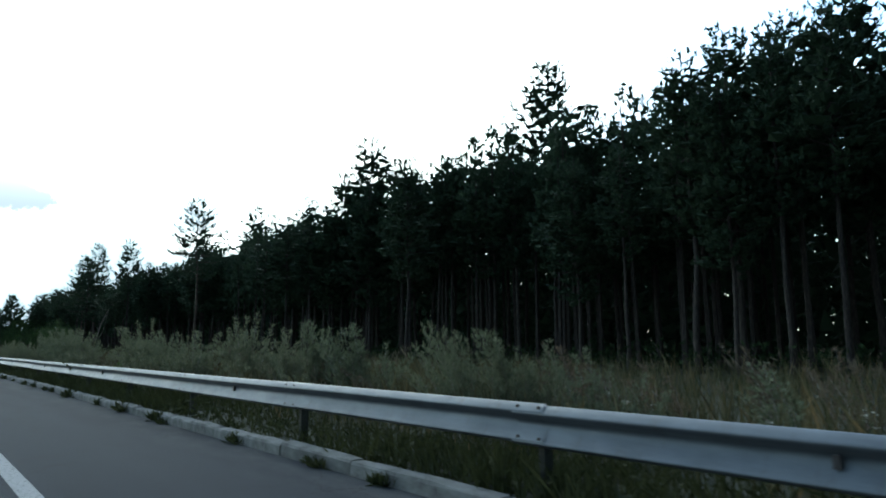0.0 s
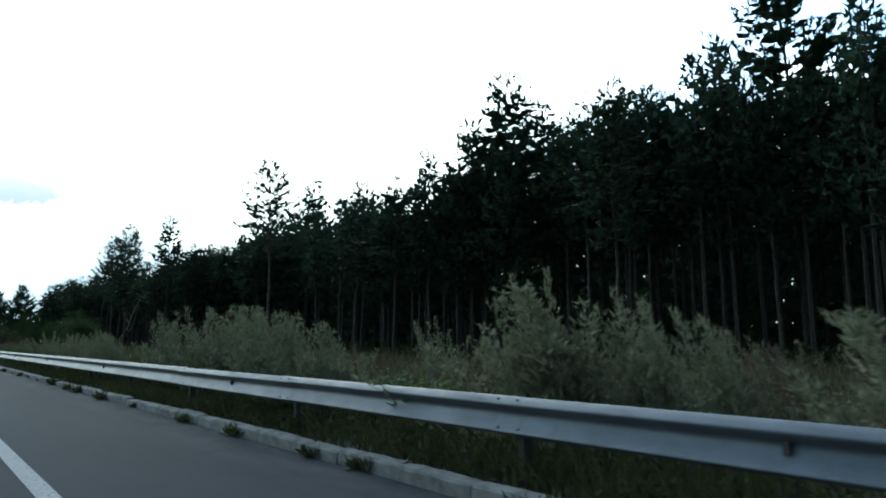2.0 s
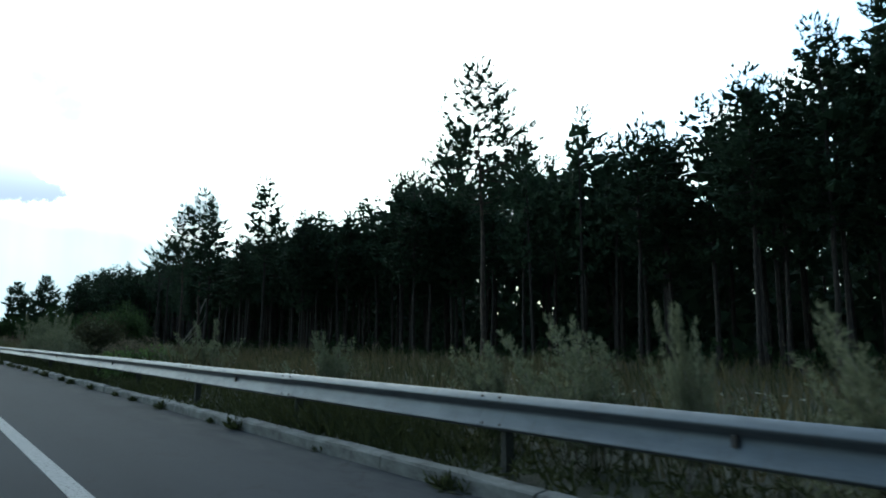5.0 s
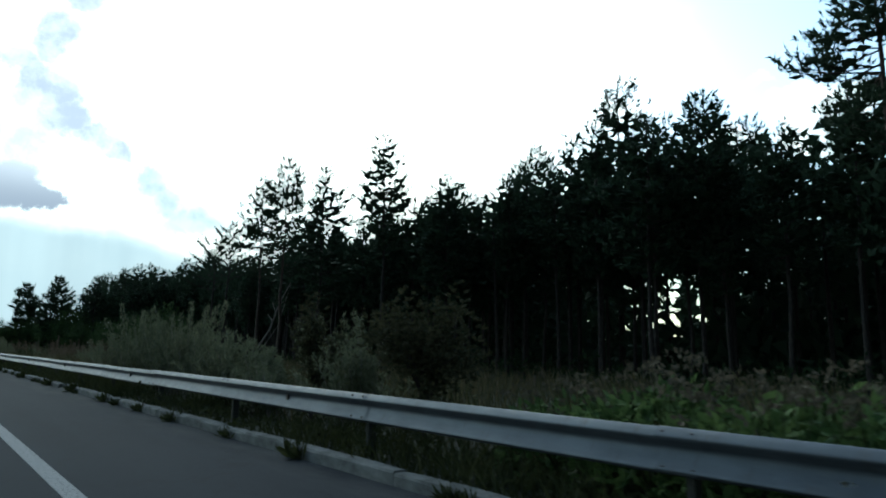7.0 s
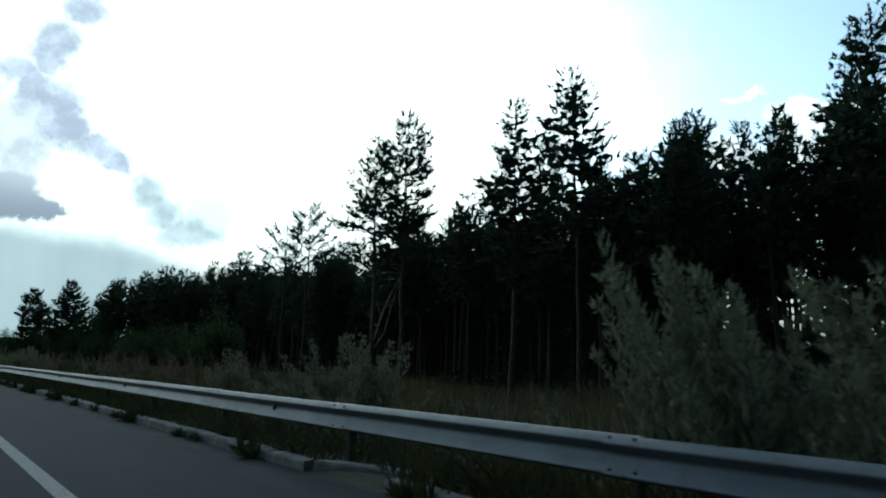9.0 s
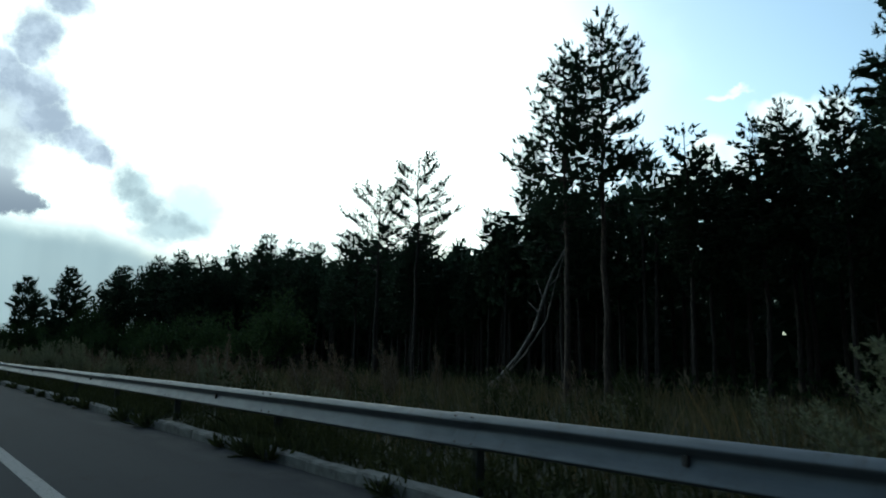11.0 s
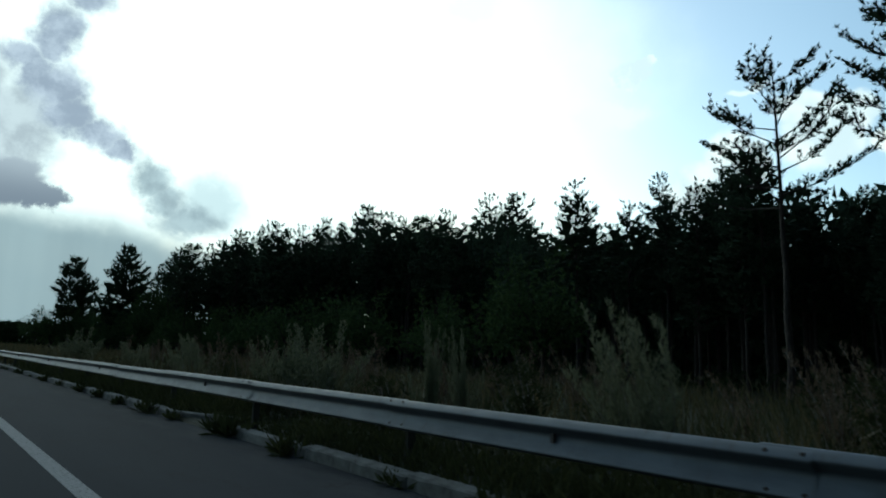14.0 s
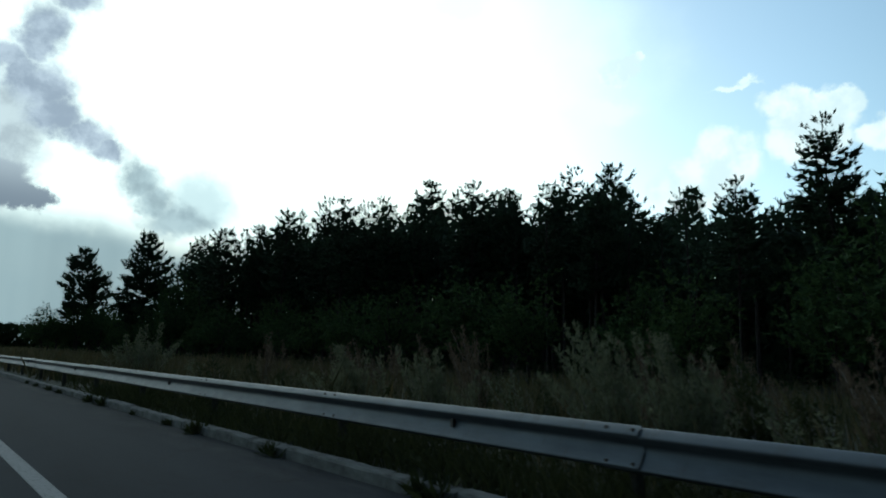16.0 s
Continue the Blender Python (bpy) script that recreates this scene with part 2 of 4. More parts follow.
def mat_leaf(name, dark, light, rough=0.6, thin=0.25, rusty=False):
    """Leaves and blades: a colour for each blade, another for each plant, and light that shines through."""
    m, nt, b = material(name, rough)
    isl = nt.nodes.new("ShaderNodeNewGeometry").outputs["Random Per Island"]
    rnd = nt.nodes.new("ShaderNodeObjectInfo").outputs["Random"]
    c = colour_ramp(nt, isl, [(0.0, dark), (1.0, light)])
    c = blend(nt, 0.5, c, colour_ramp(nt, rnd, [(0.0, (0.65, 0.72, 0.66)), (1.0, (1.15, 1.08, 1.0))]), "MULTIPLY")
    c = blend(nt, 0.5, c, colour_ramp(nt, tex(nt, coords(nt), 0.5, 3), [(0.3, (0.7, 0.72, 0.7)), (0.7, (1.2, 1.15, 1.05))]), "MULTIPLY")
    if rusty:
        c = blend(nt, 0.9, c, colour_ramp(nt, tex(nt, coords(nt), 1.1, 5, 0.65), [(0.32, (0.50, 0.62, 0.50)), (0.5, (0.95, 1.0, 0.95)), (0.68, (1.45, 1.08, 0.82))]), "MULTIPLY")
    nt.links.new(c, b.inputs["Base Color"])
    b.inputs["Specular IOR Level"].default_value = 0.12
    t = nt.nodes.new("ShaderNodeBsdfTranslucent")
    nt.links.new(c, t.inputs[0])
    mx = nt.nodes.new("ShaderNodeMixShader")
    mx.inputs[0].default_value = thin
    nt.links.new(b.outputs[0], mx.inputs[1])
    nt.links.new(t.outputs[0], mx.inputs[2])
    nt.links.new(mx.outputs[0], nt.nodes["Material Output"].inputs[0])
    return m


def mat_ground():
    m, nt, b = material("soil_and_thatch", 0.95)
    co = coords(nt)
    c = colour_ramp(nt, tex(nt, co, 3.0, 8, 0.7), [(0.3, (0.014, 0.018, 0.009)), (0.55, (0.026, 0.028, 0.015)), (0.75, (0.048, 0.044, 0.027))])
    nt.links.new(c, b.inputs["Base Color"])
    bump(nt, b, tex(nt, co, 20, 6), 0.8, 0.05)
    return m


ASPHALT, PAINT, KERB, STEEL = mat_asphalt(), mat_paint(), mat_kerb(), mat_steel()
POST = mat_plain("dark_weathered_post", (0.040, 0.040, 0.034), 0.85, 0.1)
BOLT = mat_plain("rusty_bolt", (0.06, 0.05, 0.045), 0.6, 0.6)
REFLECTOR = mat_plain("dull_reflector", (0.035, 0.03, 0.03), 0.4)
BARK = mat_bark("pine_bark", (0.026, 0.020, 0.017), (0.048, 0.037, 0.030))
REDBARK = mat_bark("reddish_pine_bark", (0.055, 0.039, 0.031), (0.105, 0.077, 0.06))
GREYBARK = mat_bark("pale_bark", (0.20, 0.18, 0.16), (0.36, 0.33, 0.30))
DEADBARK = mat_plain("peeling_dead_bark", (0.16, 0.14, 0.125), 0.9, 0.0, 0.8, 5)
NEEDLE = mat_leaf("pine_needles", (0.024, 0.042, 0.027), (0.050, 0.080, 0.050), 0.7, 0.32)
# darker than broad_leaves: shade under the pines is put into the colour
WOODLEAF = mat_leaf("shade_toned_leaves", (0.018, 0.033, 0.015), (0.036, 0.058, 0.025), 0.9, 0.1)
TREELEAF = mat_leaf("broad_leaves", (0.036, 0.064, 0.028), (0.078, 0.122, 0.048), 0.85, 0.25)
SHRUBLEAF = mat_leaf("reddish_shrub_leaves", (0.036, 0.044, 0.024), (0.080, 0.076, 0.046), 0.8, 0.28)
SILVER = mat_leaf("grey_green_leaves", (0.116, 0.131, 0.084), (0.236, 0.250, 0.166), 0.65, 0.3)
GRASS = mat_leaf("dry_grass", (0.082, 0.077, 0.045), (0.158, 0.138, 0.084), 0.7, 0.3, True)
GREENGRASS = mat_leaf("green_grass", (0.030, 0.039, 0.017), (0.062, 0.070, 0.031), 0.7, 0.3)
HERBLEAF = mat_leaf("herb_leaves", (0.066, 0.115, 0.042), (0.155, 0.225, 0.085), 0.6, 0.3)
PLUME = mat_leaf("dry_seed_heads", (0.08, 0.072, 0.055), (0.15, 0.13, 0.10), 0.8, 0.3)
RUSTWEED = mat_leaf("rusty_seed_heads", (0.085, 0.066, 0.050), (0.19, 0.148, 0.112), 0.8, 0.3)
PETAL = mat_leaf("white_petals", (0.30, 0.30, 0.27), (0.50, 0.50, 0.46), 0.7, 0.2)
SOIL = mat_ground()


# ---- mesh helpers ----
def mesh_of(name, verts, faces, mat, smooth=False):
    me = bpy.data.meshes.new(name)
    me.from_pydata([tuple(v) for v in verts], [], [tuple(f) for f in faces])
    me.materials.append(mat)
    if smooth:
        me.polygons.foreach_set("use_smooth", [True] * len(me.polygons))
    me.update()
    return me


def tri_mesh(name, tris, mat):
    """A mesh of loose triangles or quads given as an array (n, k, 3)."""
    n, k, _ = tris.shape
    me = bpy.data.meshes.new(name)
    me.vertices.add(n * k)
    me.vertices.foreach_set("co", tris.astype(np.float32).ravel())
    me.loops.add(n * k)
    me.loops.foreach_set("vertex_index", np.arange(n * k, dtype=np.int32))
    me.polygons.add(n)
    me.polygons.foreach_set("loop_start", np.arange(0, n * k, k, dtype=np.int32))
    me.polygons.foreach_set("loop_total", np.full(n, k, dtype=np.int32))
    me.materials.append(mat)
    me.update(calc_edges=True)
    return me


def part(name, me, parent, label=""):
    ob = new(name, me)
    ob.parent = parent
    return tagged(ob, label)


class Shape:
    """Gathers tubes and boxes into one mesh."""

    def __init__(self):
        self.v, self.f = [], []

    def tube(self, path, radii, sides=6, cap=True):
        base, path = len(self.v), [Vector(p) for p in path]
        for i, p in enumerate(path):
            d = (path[min(i + 1, len(path) - 1)] - path[max(i - 1, 0)]).normalized()
            a = d.cross(Vector((0.3, 1, 0.1))).normalized()
            b = d.cross(a)
            for s in range(sides):
                t = 2 * math.pi * s / sides
                self.v.append(p + (a * math.cos(t) + b * math.sin(t)) * radii[i])
        for i in range(len(path) - 1):
            for s in range(sides):
                k, n = base + i * sides, (s + 1) % sides
                self.f.append((k + s, k + n, k + sides + n, k + sides + s))
        if cap:
            self.f.append(tuple(range(len(self.v) - sides, len(self.v))))
        return self

    def prism(self, profile, y0, y1):
        """Extrudes a closed profile of (x, z) along y."""
        base, n = len(self.v), len(profile)
        for y in (y0, y1):
            self.v += [Vector((x, y, z)) for x, z in profile]
        for i in range(n):
            j = (i + 1) % n
            self.f.append((base + i, base + j, base + n + j, base + n + i))
        self.f.append(tuple(base + i for i in reversed(range(n))))
        self.f.append(tuple(base + n + i for i in range(n)))
        return self

    def mesh(self, name, mat, smooth=False):
        return mesh_of(name, self.v, self.f, mat, smooth)


def join(a, b):
    k = len(a.v)
    a.v += b.v
    a.f += [tuple(i + k for i in f) for f in b.f]
    return a


def blades(rng, at, way, size, width, n, spread=0.6, corners=4, run=0.0):
    """n thin pointed triangles from each place, round each way."""
    m = len(at)
    at, way = np.repeat(at, n, 0), np.repeat(way, n, 0)
    size = np.repeat(np.broadcast_to(size, (m,)), n) * rng.uniform(0.7, 1.25, m * n)
    d = way + rng.normal(0, spread, (m * n, 3))
    d /= np.linalg.norm(d, axis=1)[:, None] + 1e-9
    if run:
        at = at + way * (rng.uniform(0, run, m * n) * size)[:, None]
    side = np.cross(d, rng.normal(0, 1, (m * n, 3)))
    side /= np.linalg.norm(side, axis=1)[:, None] + 1e-9
    w = (width * size)[:, None] * side
    root = at + d * (size * 0.02)[:, None]
    mid = at + d * (size * 0.55)[:, None]
    if corners == 3:
        return np.stack([root - w * 0.8, root + w * 0.8, at + d * size[:, None]], 1)
    return np.stack([root, mid + w, at + d * size[:, None], mid - w], 1)


# ---- trees ----
def pine_meshes(seed, height=16.0, base=0.38, spread=2.3, whorl=0.5, tufts=1.0, needle=0.23, brush=7, bark=None, lean=0.0, gaps=0.12, thick=0.24, top=1.0, pads=1.0):
    """Trunk, limbs and crown of a Scots pine: a bare stem, whorls of branches that turn up at their ends, twigs to both sides, a brush of needles on every shoot."""
    rng = np.random.default_rng(seed)
    steps = 10
    wob = np.cumsum(rng.normal(0, 0.05, (steps, 2)), 0)
    zs = np.linspace(0, height, steps)
    path = [Vector((wob[i, 0] + lean * (zs[i] / height) ** 2, wob[i, 1], zs[i])) for i in range(steps)]
    r0 = 0.0085 * height + 0.02
    trunk = Shape().tube(path, [r0 * (1.25 if i == 0 else 1) * (1 - 0.93 * zs[i] / height) + 0.008 for i in range(steps)], 7)

    def stem(z):
        f = min(max(z / height * (steps - 1), 0), steps - 1.001)
        i = int(f)
        return path[i].lerp(path[i + 1], f - i)

    limbs, at, way, sz, bodies = Shape(), [], [], [], []

    def shoot(p, d, size):
        at.append(tuple(p))
        way.append(tuple(d))
        sz.append(size)

    z, turn = base * height, rng.uniform(0, 6.28)
    side_bias = rng.uniform(0, 6.28)
    while z < height - 0.3:
        f = (z - base * height) / (height * (1 - base))
        reach = spread * (0.62 + 1.5 * f if f < 0.25 else (1 - ((f - 0.25) / 0.75) ** 1.25) * top + 0.08)
        for k in range(rng.integers(4, 7)):
            turn += 2.4 + rng.normal(0, 0.35)
            if rng.random() < gaps:
                continue
            ln = reach * rng.uniform(0.5, 1.15) * (1 + 0.14 * math.cos(turn - side_bias))
            out = Vector((math.cos(turn), math.sin(turn), 0))
            side = Vector((-out.y, out.x, 0))
            rise = rng.uniform(-0.12, 0.18) + 0.75 * f * f
            p0 = stem(z + rng.uniform(-0.15, 0.15))
            p1 = p0 + out * ln * 0.55 + Vector((0, 0, ln * rise * 0.45))
            p2 = p0 + out * ln + Vector((0, 0, ln * (rise + 0.12)))
            rb = 0.012 + 0.012 * ln
            limbs.tube([p0, p1, p2], [rb, rb * 0.6, 0.006], 3, False)
            # the closed inner twigs of the limb, a flat ragged body under its brushes
            for c in (0.42, 0.78) if ln > 0.5 and f < 0.86 and pads else ():
                q = p0.lerp(p1, c / 0.55) if c < 0.55 else p1.lerp(p2, (c - 0.55) / 0.45)
                for e in (0, 1):
                    o = q + Vector(rng.normal(0, 0.07, 3)) * (1 + ln)
                    ax = [v * (s * pads * rng.uniform(0.6, 1.3)) for v, s in ((out, 0.13 * ln + 0.08), (side, 0.12 * ln + 0.07), (Vector((0, 0, 1)), 0.05 * ln + 0.07))]
                    ends = [o + ax[0] + ax[2] * 0.5, o + ax[1], o - ax[0], o - ax[1]]
                    for i in range(4):
                        for v in (ax[2], -ax[2]):
                            bodies.append([tuple(ends[i]), tuple(ends[(i + 1) % 4]), tuple(o + v)])
            n = max(3, int((2.5 + 4.2 * ln) * tufts + rng.random()))
            for j in range(n):
                t = 1.0 if j == 0 else rng.uniform(0.28, 1.0)
                q = p0.lerp(p1, t / 0.55) if t < 0.55 else p1.lerp(p2, (t - 0.55) / 0.45)
                sgn = 1 if j % 2 else -1
                fan = rng.uniform(0.35, 1.15) * sgn
                tl = (0.16 + 0.34 * ln * (1.1 - t)) * rng.uniform(0.6, 1.2)
                d = out * math.cos(fan) + side * math.sin(fan) + Vector((0, 0, rng.uniform(0.05, 0.45)))
                tip = q + d * tl
                shoot(tip, d * 0.55 + Vector((0, 0, rng.uniform(0.35, 0.9))), needle * rng.uniform(0.75, 1.3))
                if tl > 0.3:
                    shoot(q + d * tl * 0.5, d * 0.7 + Vector((0, 0, rng.uniform(0.2, 0.7))), needle * rng.uniform(0.8, 1.25))
        z += whorl * rng.uniform(0.7, 1.35)
    tip = stem(height)
    for j in range(4):
        shoot(tip - Vector((0, 0, 0.05 + 0.17 * j)), Vector((rng.normal(0, 0.25), rng.normal(0, 0.25), 1)), needle * 0.95)
    for j in range(rng.integers(5, 10)):
        zz = height * rng.uniform(0.08, max(base, 0.2))
        a, ln = rng.uniform(0, 6.28), rng.uniform(0.3, 1.3)
        p0 = stem(zz)
        limbs.tube([p0, p0 + Vector((math.cos(a) * ln, math.sin(a) * ln, rng.uniform(-0.25, 0.15)))], [0.016, 0.004], 3, False)
    crown = blades(rng, np.array(at), np.array(way), np.array(sz), thick, brush, 0.5, 3, 1.3)
    if bodies:
        crown = np.concatenate([crown, np.array(bodies)])
    return join(trunk, limbs).mesh("trunk", bark or BARK, True), tri_mesh("crown", crown, NEEDLE)


def open_pine_meshes(seed, height, fork, spread, limbs_n, lean):
    """A half-bare pine: long limbs that rise and fork from the upper trunk, with small needle brushes at their ends only."""
    rng = np.random.default_rng(seed)
    wood, at, way, sz = Shape(), [], [], []
    path = [Vector((lean * (k / 8) ** 2 + rng.normal(0, 0.05), rng.normal(0, 0.05), height * k / 8)) for k in range(9)]
    wood.tube(path, [0.13 * (1 - 0.9 * k / 8) + 0.008 for k in range(9)], 7)
    turn = rng.uniform(0, 6.28)
    for k in range(limbs_n):
        f = (k + rng.uniform(0, 0.6)) / limbs_n
        z = height * (fork + (0.95 - fork) * f)
        i = min(int(z / height * 8), 7)
        p0 = path[i].lerp(path[i + 1], z / height * 8 - i)
        turn += 2.4 + rng.normal(0, 0.3)
        out = Vector((math.cos(turn), math.sin(turn), 0))
        side = Vector((-out.y, out.x, 0))
        ln = spread * (1.05 - 0.72 * f) * rng.uniform(0.8, 1.15)
        up = min(height * 1.0 - z, ln * rng.uniform(0.35, 0.95) * (0.6 + 0.8 * f))
        p1 = p0 + out * ln * 0.5 + Vector((0, 0, up * 0.35))
        p2 = p0 + out * ln + Vector((0, 0, up))
        wood.tube([p0, p1, p2], [0.045 * (1 - 0.6 * f), 0.026 * (1 - 0.5 * f), 0.008], 5, False)
        for j in range(int(17 + 11 * ln)):
            t = rng.uniform(0.32, 1.0) if j else 1.0
            q = p0.lerp(p1, t * 2) if t < 0.5 else p1.lerp(p2, t * 2 - 1)
            fan = rng.uniform(0.2, 1.2) * (1 if j % 2 else -1)
            d = out * math.cos(fan) + side * math.sin(fan) + Vector((0, 0, rng.uniform(0.3, 1.1)))
            tip = q + d * rng.uniform(0.15, 0.62) * (1.15 - 0.4 * t)
            wood.tube([q, tip], [0.009, 0.004], 3, False)
            for m in range(2):
                p = q.lerp(tip, 1.0 - 0.35 * m)
                at.append(tuple(p))
                way.append(tuple(d * 0.6 + Vector((rng.normal(0, 0.3), rng.normal(0, 0.3), 0.5))))
                sz.append(0.135 * rng.uniform(0.7, 1.35))
    for j in range(6):
        at.append(tuple(path[8] - Vector((rng.normal(0, 0.05), rng.normal(0, 0.05), 0.14 * j))))
        way.append((rng.normal(0, 0.4), rng.normal(0, 0.4), 1.0))
        sz.append(0.17)
    crown = blades(rng, np.array(at), np.array(way), np.array(sz), 0.24, 7, 0.5, 3, 0.2)
    return wood.mesh("trunk", BARK, True), tri_mesh("crown", crown, NEEDLE)


def broad_meshes(seed, height=6.0, spread=2.4, leaf=0.21, count=935, mat=None):
    """A small leafy tree: forked limbs and an uneven crown of leaf sprays."""
    rng = np.random.default_rng(seed)
    trunk, limbs, at, way = Shape(), Shape(), [], []
    fork = height * 0.22
    trunk.tube([(0, 0, 0), (0.05, 0.02, fork * 0.6), (0.02, -0.03, fork * 1.3)], [0.0167 * height, 0.0142 * height, 0.01 * height], 7)
    for k in range(11):
        a = 2 * math.pi * k / 11 + rng.uniform(-0.3, 0.3)
        up = rng.uniform(0.45, 1.0)
        rr = spread * rng.uniform(0.5, 1.0) * math.sqrt(max(0.08, 1.12 - up * up))
        p0 = Vector((0, 0, fork * rng.uniform(0.7, 1.25)))
        p2 = Vector((math.cos(a) * rr, math.sin(a) * rr, height * up * rng.uniform(0.85, 1.0)))
        p1 = p0.lerp(p2, 0.5) + Vector((0, 0, 0.25))
        limbs.tube([p0, p1, p2], [0.0083 * height, 0.005 * height, 0.0013 * height], 4, False)
        for j in range(count // 11):
            s = rng.uniform(0.25, 1.05)
            q = p0.lerp(p1, s * 2) if s < 0.5 else p1.lerp(p2, s * 2 - 1)
            at.append(q + Vector(rng.normal(0, 0.16 * spread, 3)))
            way.append(Vector((math.cos(a), math.sin(a), 0.35)))
    crown = blades(rng, np.array([tuple(p) for p in at]), np.array([tuple(w) for w in way]), leaf, 0.30, 4, 0.8, 3)
    crown[:, :, 2] = np.maximum(crown[:, :, 2], 0.05)
    return join(trunk, limbs).mesh("trunk", BARK, True), tri_mesh("crown", crown, mat or TREELEAF)


def bush_meshes(seed, height=1.9, radius=0.7, stems=30, mat=None, leaf=0.098, fill=72):
    """A clump of tall upright stems that fan out and bow over; each is a narrow plume of side sprigs and small leaves, the foot closed by lower leaves."""
    rng = np.random.default_rng(seed)
    wood, at, way, sz = Shape(), [], [], []
    lobes = [(rng.uniform(0, 6.28), rng.uniform(0.25, 1.0), rng.uniform(0.62, 1.0)) for k in range(5)]
    lobes[0] = (lobes[0][0], 0.2, 1.0)
    for k in range(stems):
        la, lr, lh = lobes[k % 5]
        a, r = la + rng.normal(0, 0.7), radius * abs(lr + rng.normal(0, 0.3))
        h = height * lh * rng.uniform(0.5, 1.05)
        p0 = Vector((math.cos(a) * r * 0.5, math.sin(a) * r * 0.5, 0))
        bow = rng.normal(0.27 * h, 0.17)
        tip = Vector((math.cos(a) * r * 1.3 + rng.normal(0.0, 0.16), math.sin(a) * r * 1.3 + bow, h))
        mid = p0.lerp(tip, 0.55) + Vector((0, -0.25 * bow, 0.05 * h))
        wood.tube([p0, mid, tip], [0.007, 0.005, 0.002], 3, False)
        n = int(fill * h)
        for j in range(n):
            s = rng.uniform(0.10, 1.0) ** 0.8
            q = p0.lerp(mid, s / 0.55) if s < 0.55 else mid.lerp(tip, (s - 0.55) / 0.45)
            b = rng.uniform(0, 6.28)
            off = 0.03 + 0.19 * (1 - s) ** 0.6
            at.append(tuple(q + Vector((math.cos(b), math.sin(b), rng.uniform(0.2, 0.7))) * off * rng.uniform(0.2, 1.0)))
            way.append((math.cos(b) * 0.55, math.sin(b) * 0.55 + 0.1, 0.9))
            sz.append(leaf * rng.uniform(0.65, 1.3) * (1.3 - 0.6 * s))
    leaves = blades(rng, np.array(at), np.array(way), np.array(sz), 0.21, 2, 0.4, 3)
    return wood.mesh("stems", GREYBARK), tri_mesh("leaves", leaves, mat or SILVER)


def plant(name, meshes, names, m, label, category, group):
    root = new(name)
    root.matrix_world = m
    for me, n in zip(meshes, names):
        ob = part(n, me, root)
        if n.endswith("_clump"):
            tagged(ob, kind="stuff")
    return tagged(root, label, category, group)


# ---- ground, road, kerb ----
def ground_height(x):
    """The verge falls a little behind the rail, then lies level under the wood."""
    return 0.06 - 0.22 * min(max((x - 4.3) / 6.0, 0), 1) if x > 3.9 else -0.05


def build_ground():
    xs = [-1500, -300, -60, -12, 3.6, 3.92, 4.3, 6, 8, 10.5, 16, 40, 120, 600, 1500]
    ys = [-1500, -200, -40] + list(range(-20, 300, 8)) + [340, 600, 1500, 2500]
    v = [(x, y, ground_height(x) + (0.05 * noise.noise((x * 0.3, y * 0.2, 0)) if 4.2 < x < 200 else 0)) for y in ys for x in xs]
    n = len(xs)
    f = [(j * n + i, j * n + i + 1, (j + 1) * n + i + 1, (j + 1) * n + i) for j in range(len(ys) - 1) for i in range(n - 1)]
    tagged(new("ground", mesh_of("ground", v, f, SOIL, True)), "dry grassy soil of the roadside verge and wood", "ground", kind="structure")


def slab(x0, x1, y0, y1, z0, z1):
    s = Shape()
    s.prism([(x0, z0), (x1, z0), (x1, z1), (x0, z1)], y0, y1)
    return s


build_ground()
KERB_X = 3.72
tagged(new("road", slab(-9.0, KERB_X + 0.02, -60, 900, -0.3, 0.0).mesh("road", ASPHALT)), "grey worn asphalt road with paved shoulder", "road", kind="structure")
tagged(new("edge_line", slab(1.17, 1.33, -60, 600, -0.01, 0.004).mesh("edge_line", PAINT)), "worn white painted edge line on asphalt", "road marking", kind="structure")

# ---- guardrail ----
RAIL_X, RAIL_TOP, SECTION, FIRST = 4.10, 0.78, 3.982, -0.49


def beam_mesh(length):
    wave = [(0.018, 0.156), (0.036, 0.150), (0.058, 0.130), (0.076, 0.108), (0.083, 0.098), (0.082, 0.088), (0.070, 0.074), (0.036, 0.048), (0.012, 0.030), (0.004, 0.016), (0.004, -0.006),
            (0.014, -0.030), (0.036, -0.064), (0.058, -0.094), (0.075, -0.112), (0.083, -0.122), (0.082, -0.130), (0.066, -0.142), (0.036, -0.156)]
    s, n = Shape(), len(wave)
    front = [Vector((-d, 0, z)) for d, z in wave]
    back = [Vector((-d + 0.005, 0, z)) for d, z in wave]
    loop = front + back[::-1]
    for y in (0.0, length):
        s.v += [p + Vector((0, y, 0)) for p in loop]
    m = len(loop)
    for i in range(m):
        j = (i + 1) % m
        s.f.append((i, m + i, m + j, j))
    return s.mesh("beam", STEEL, True)


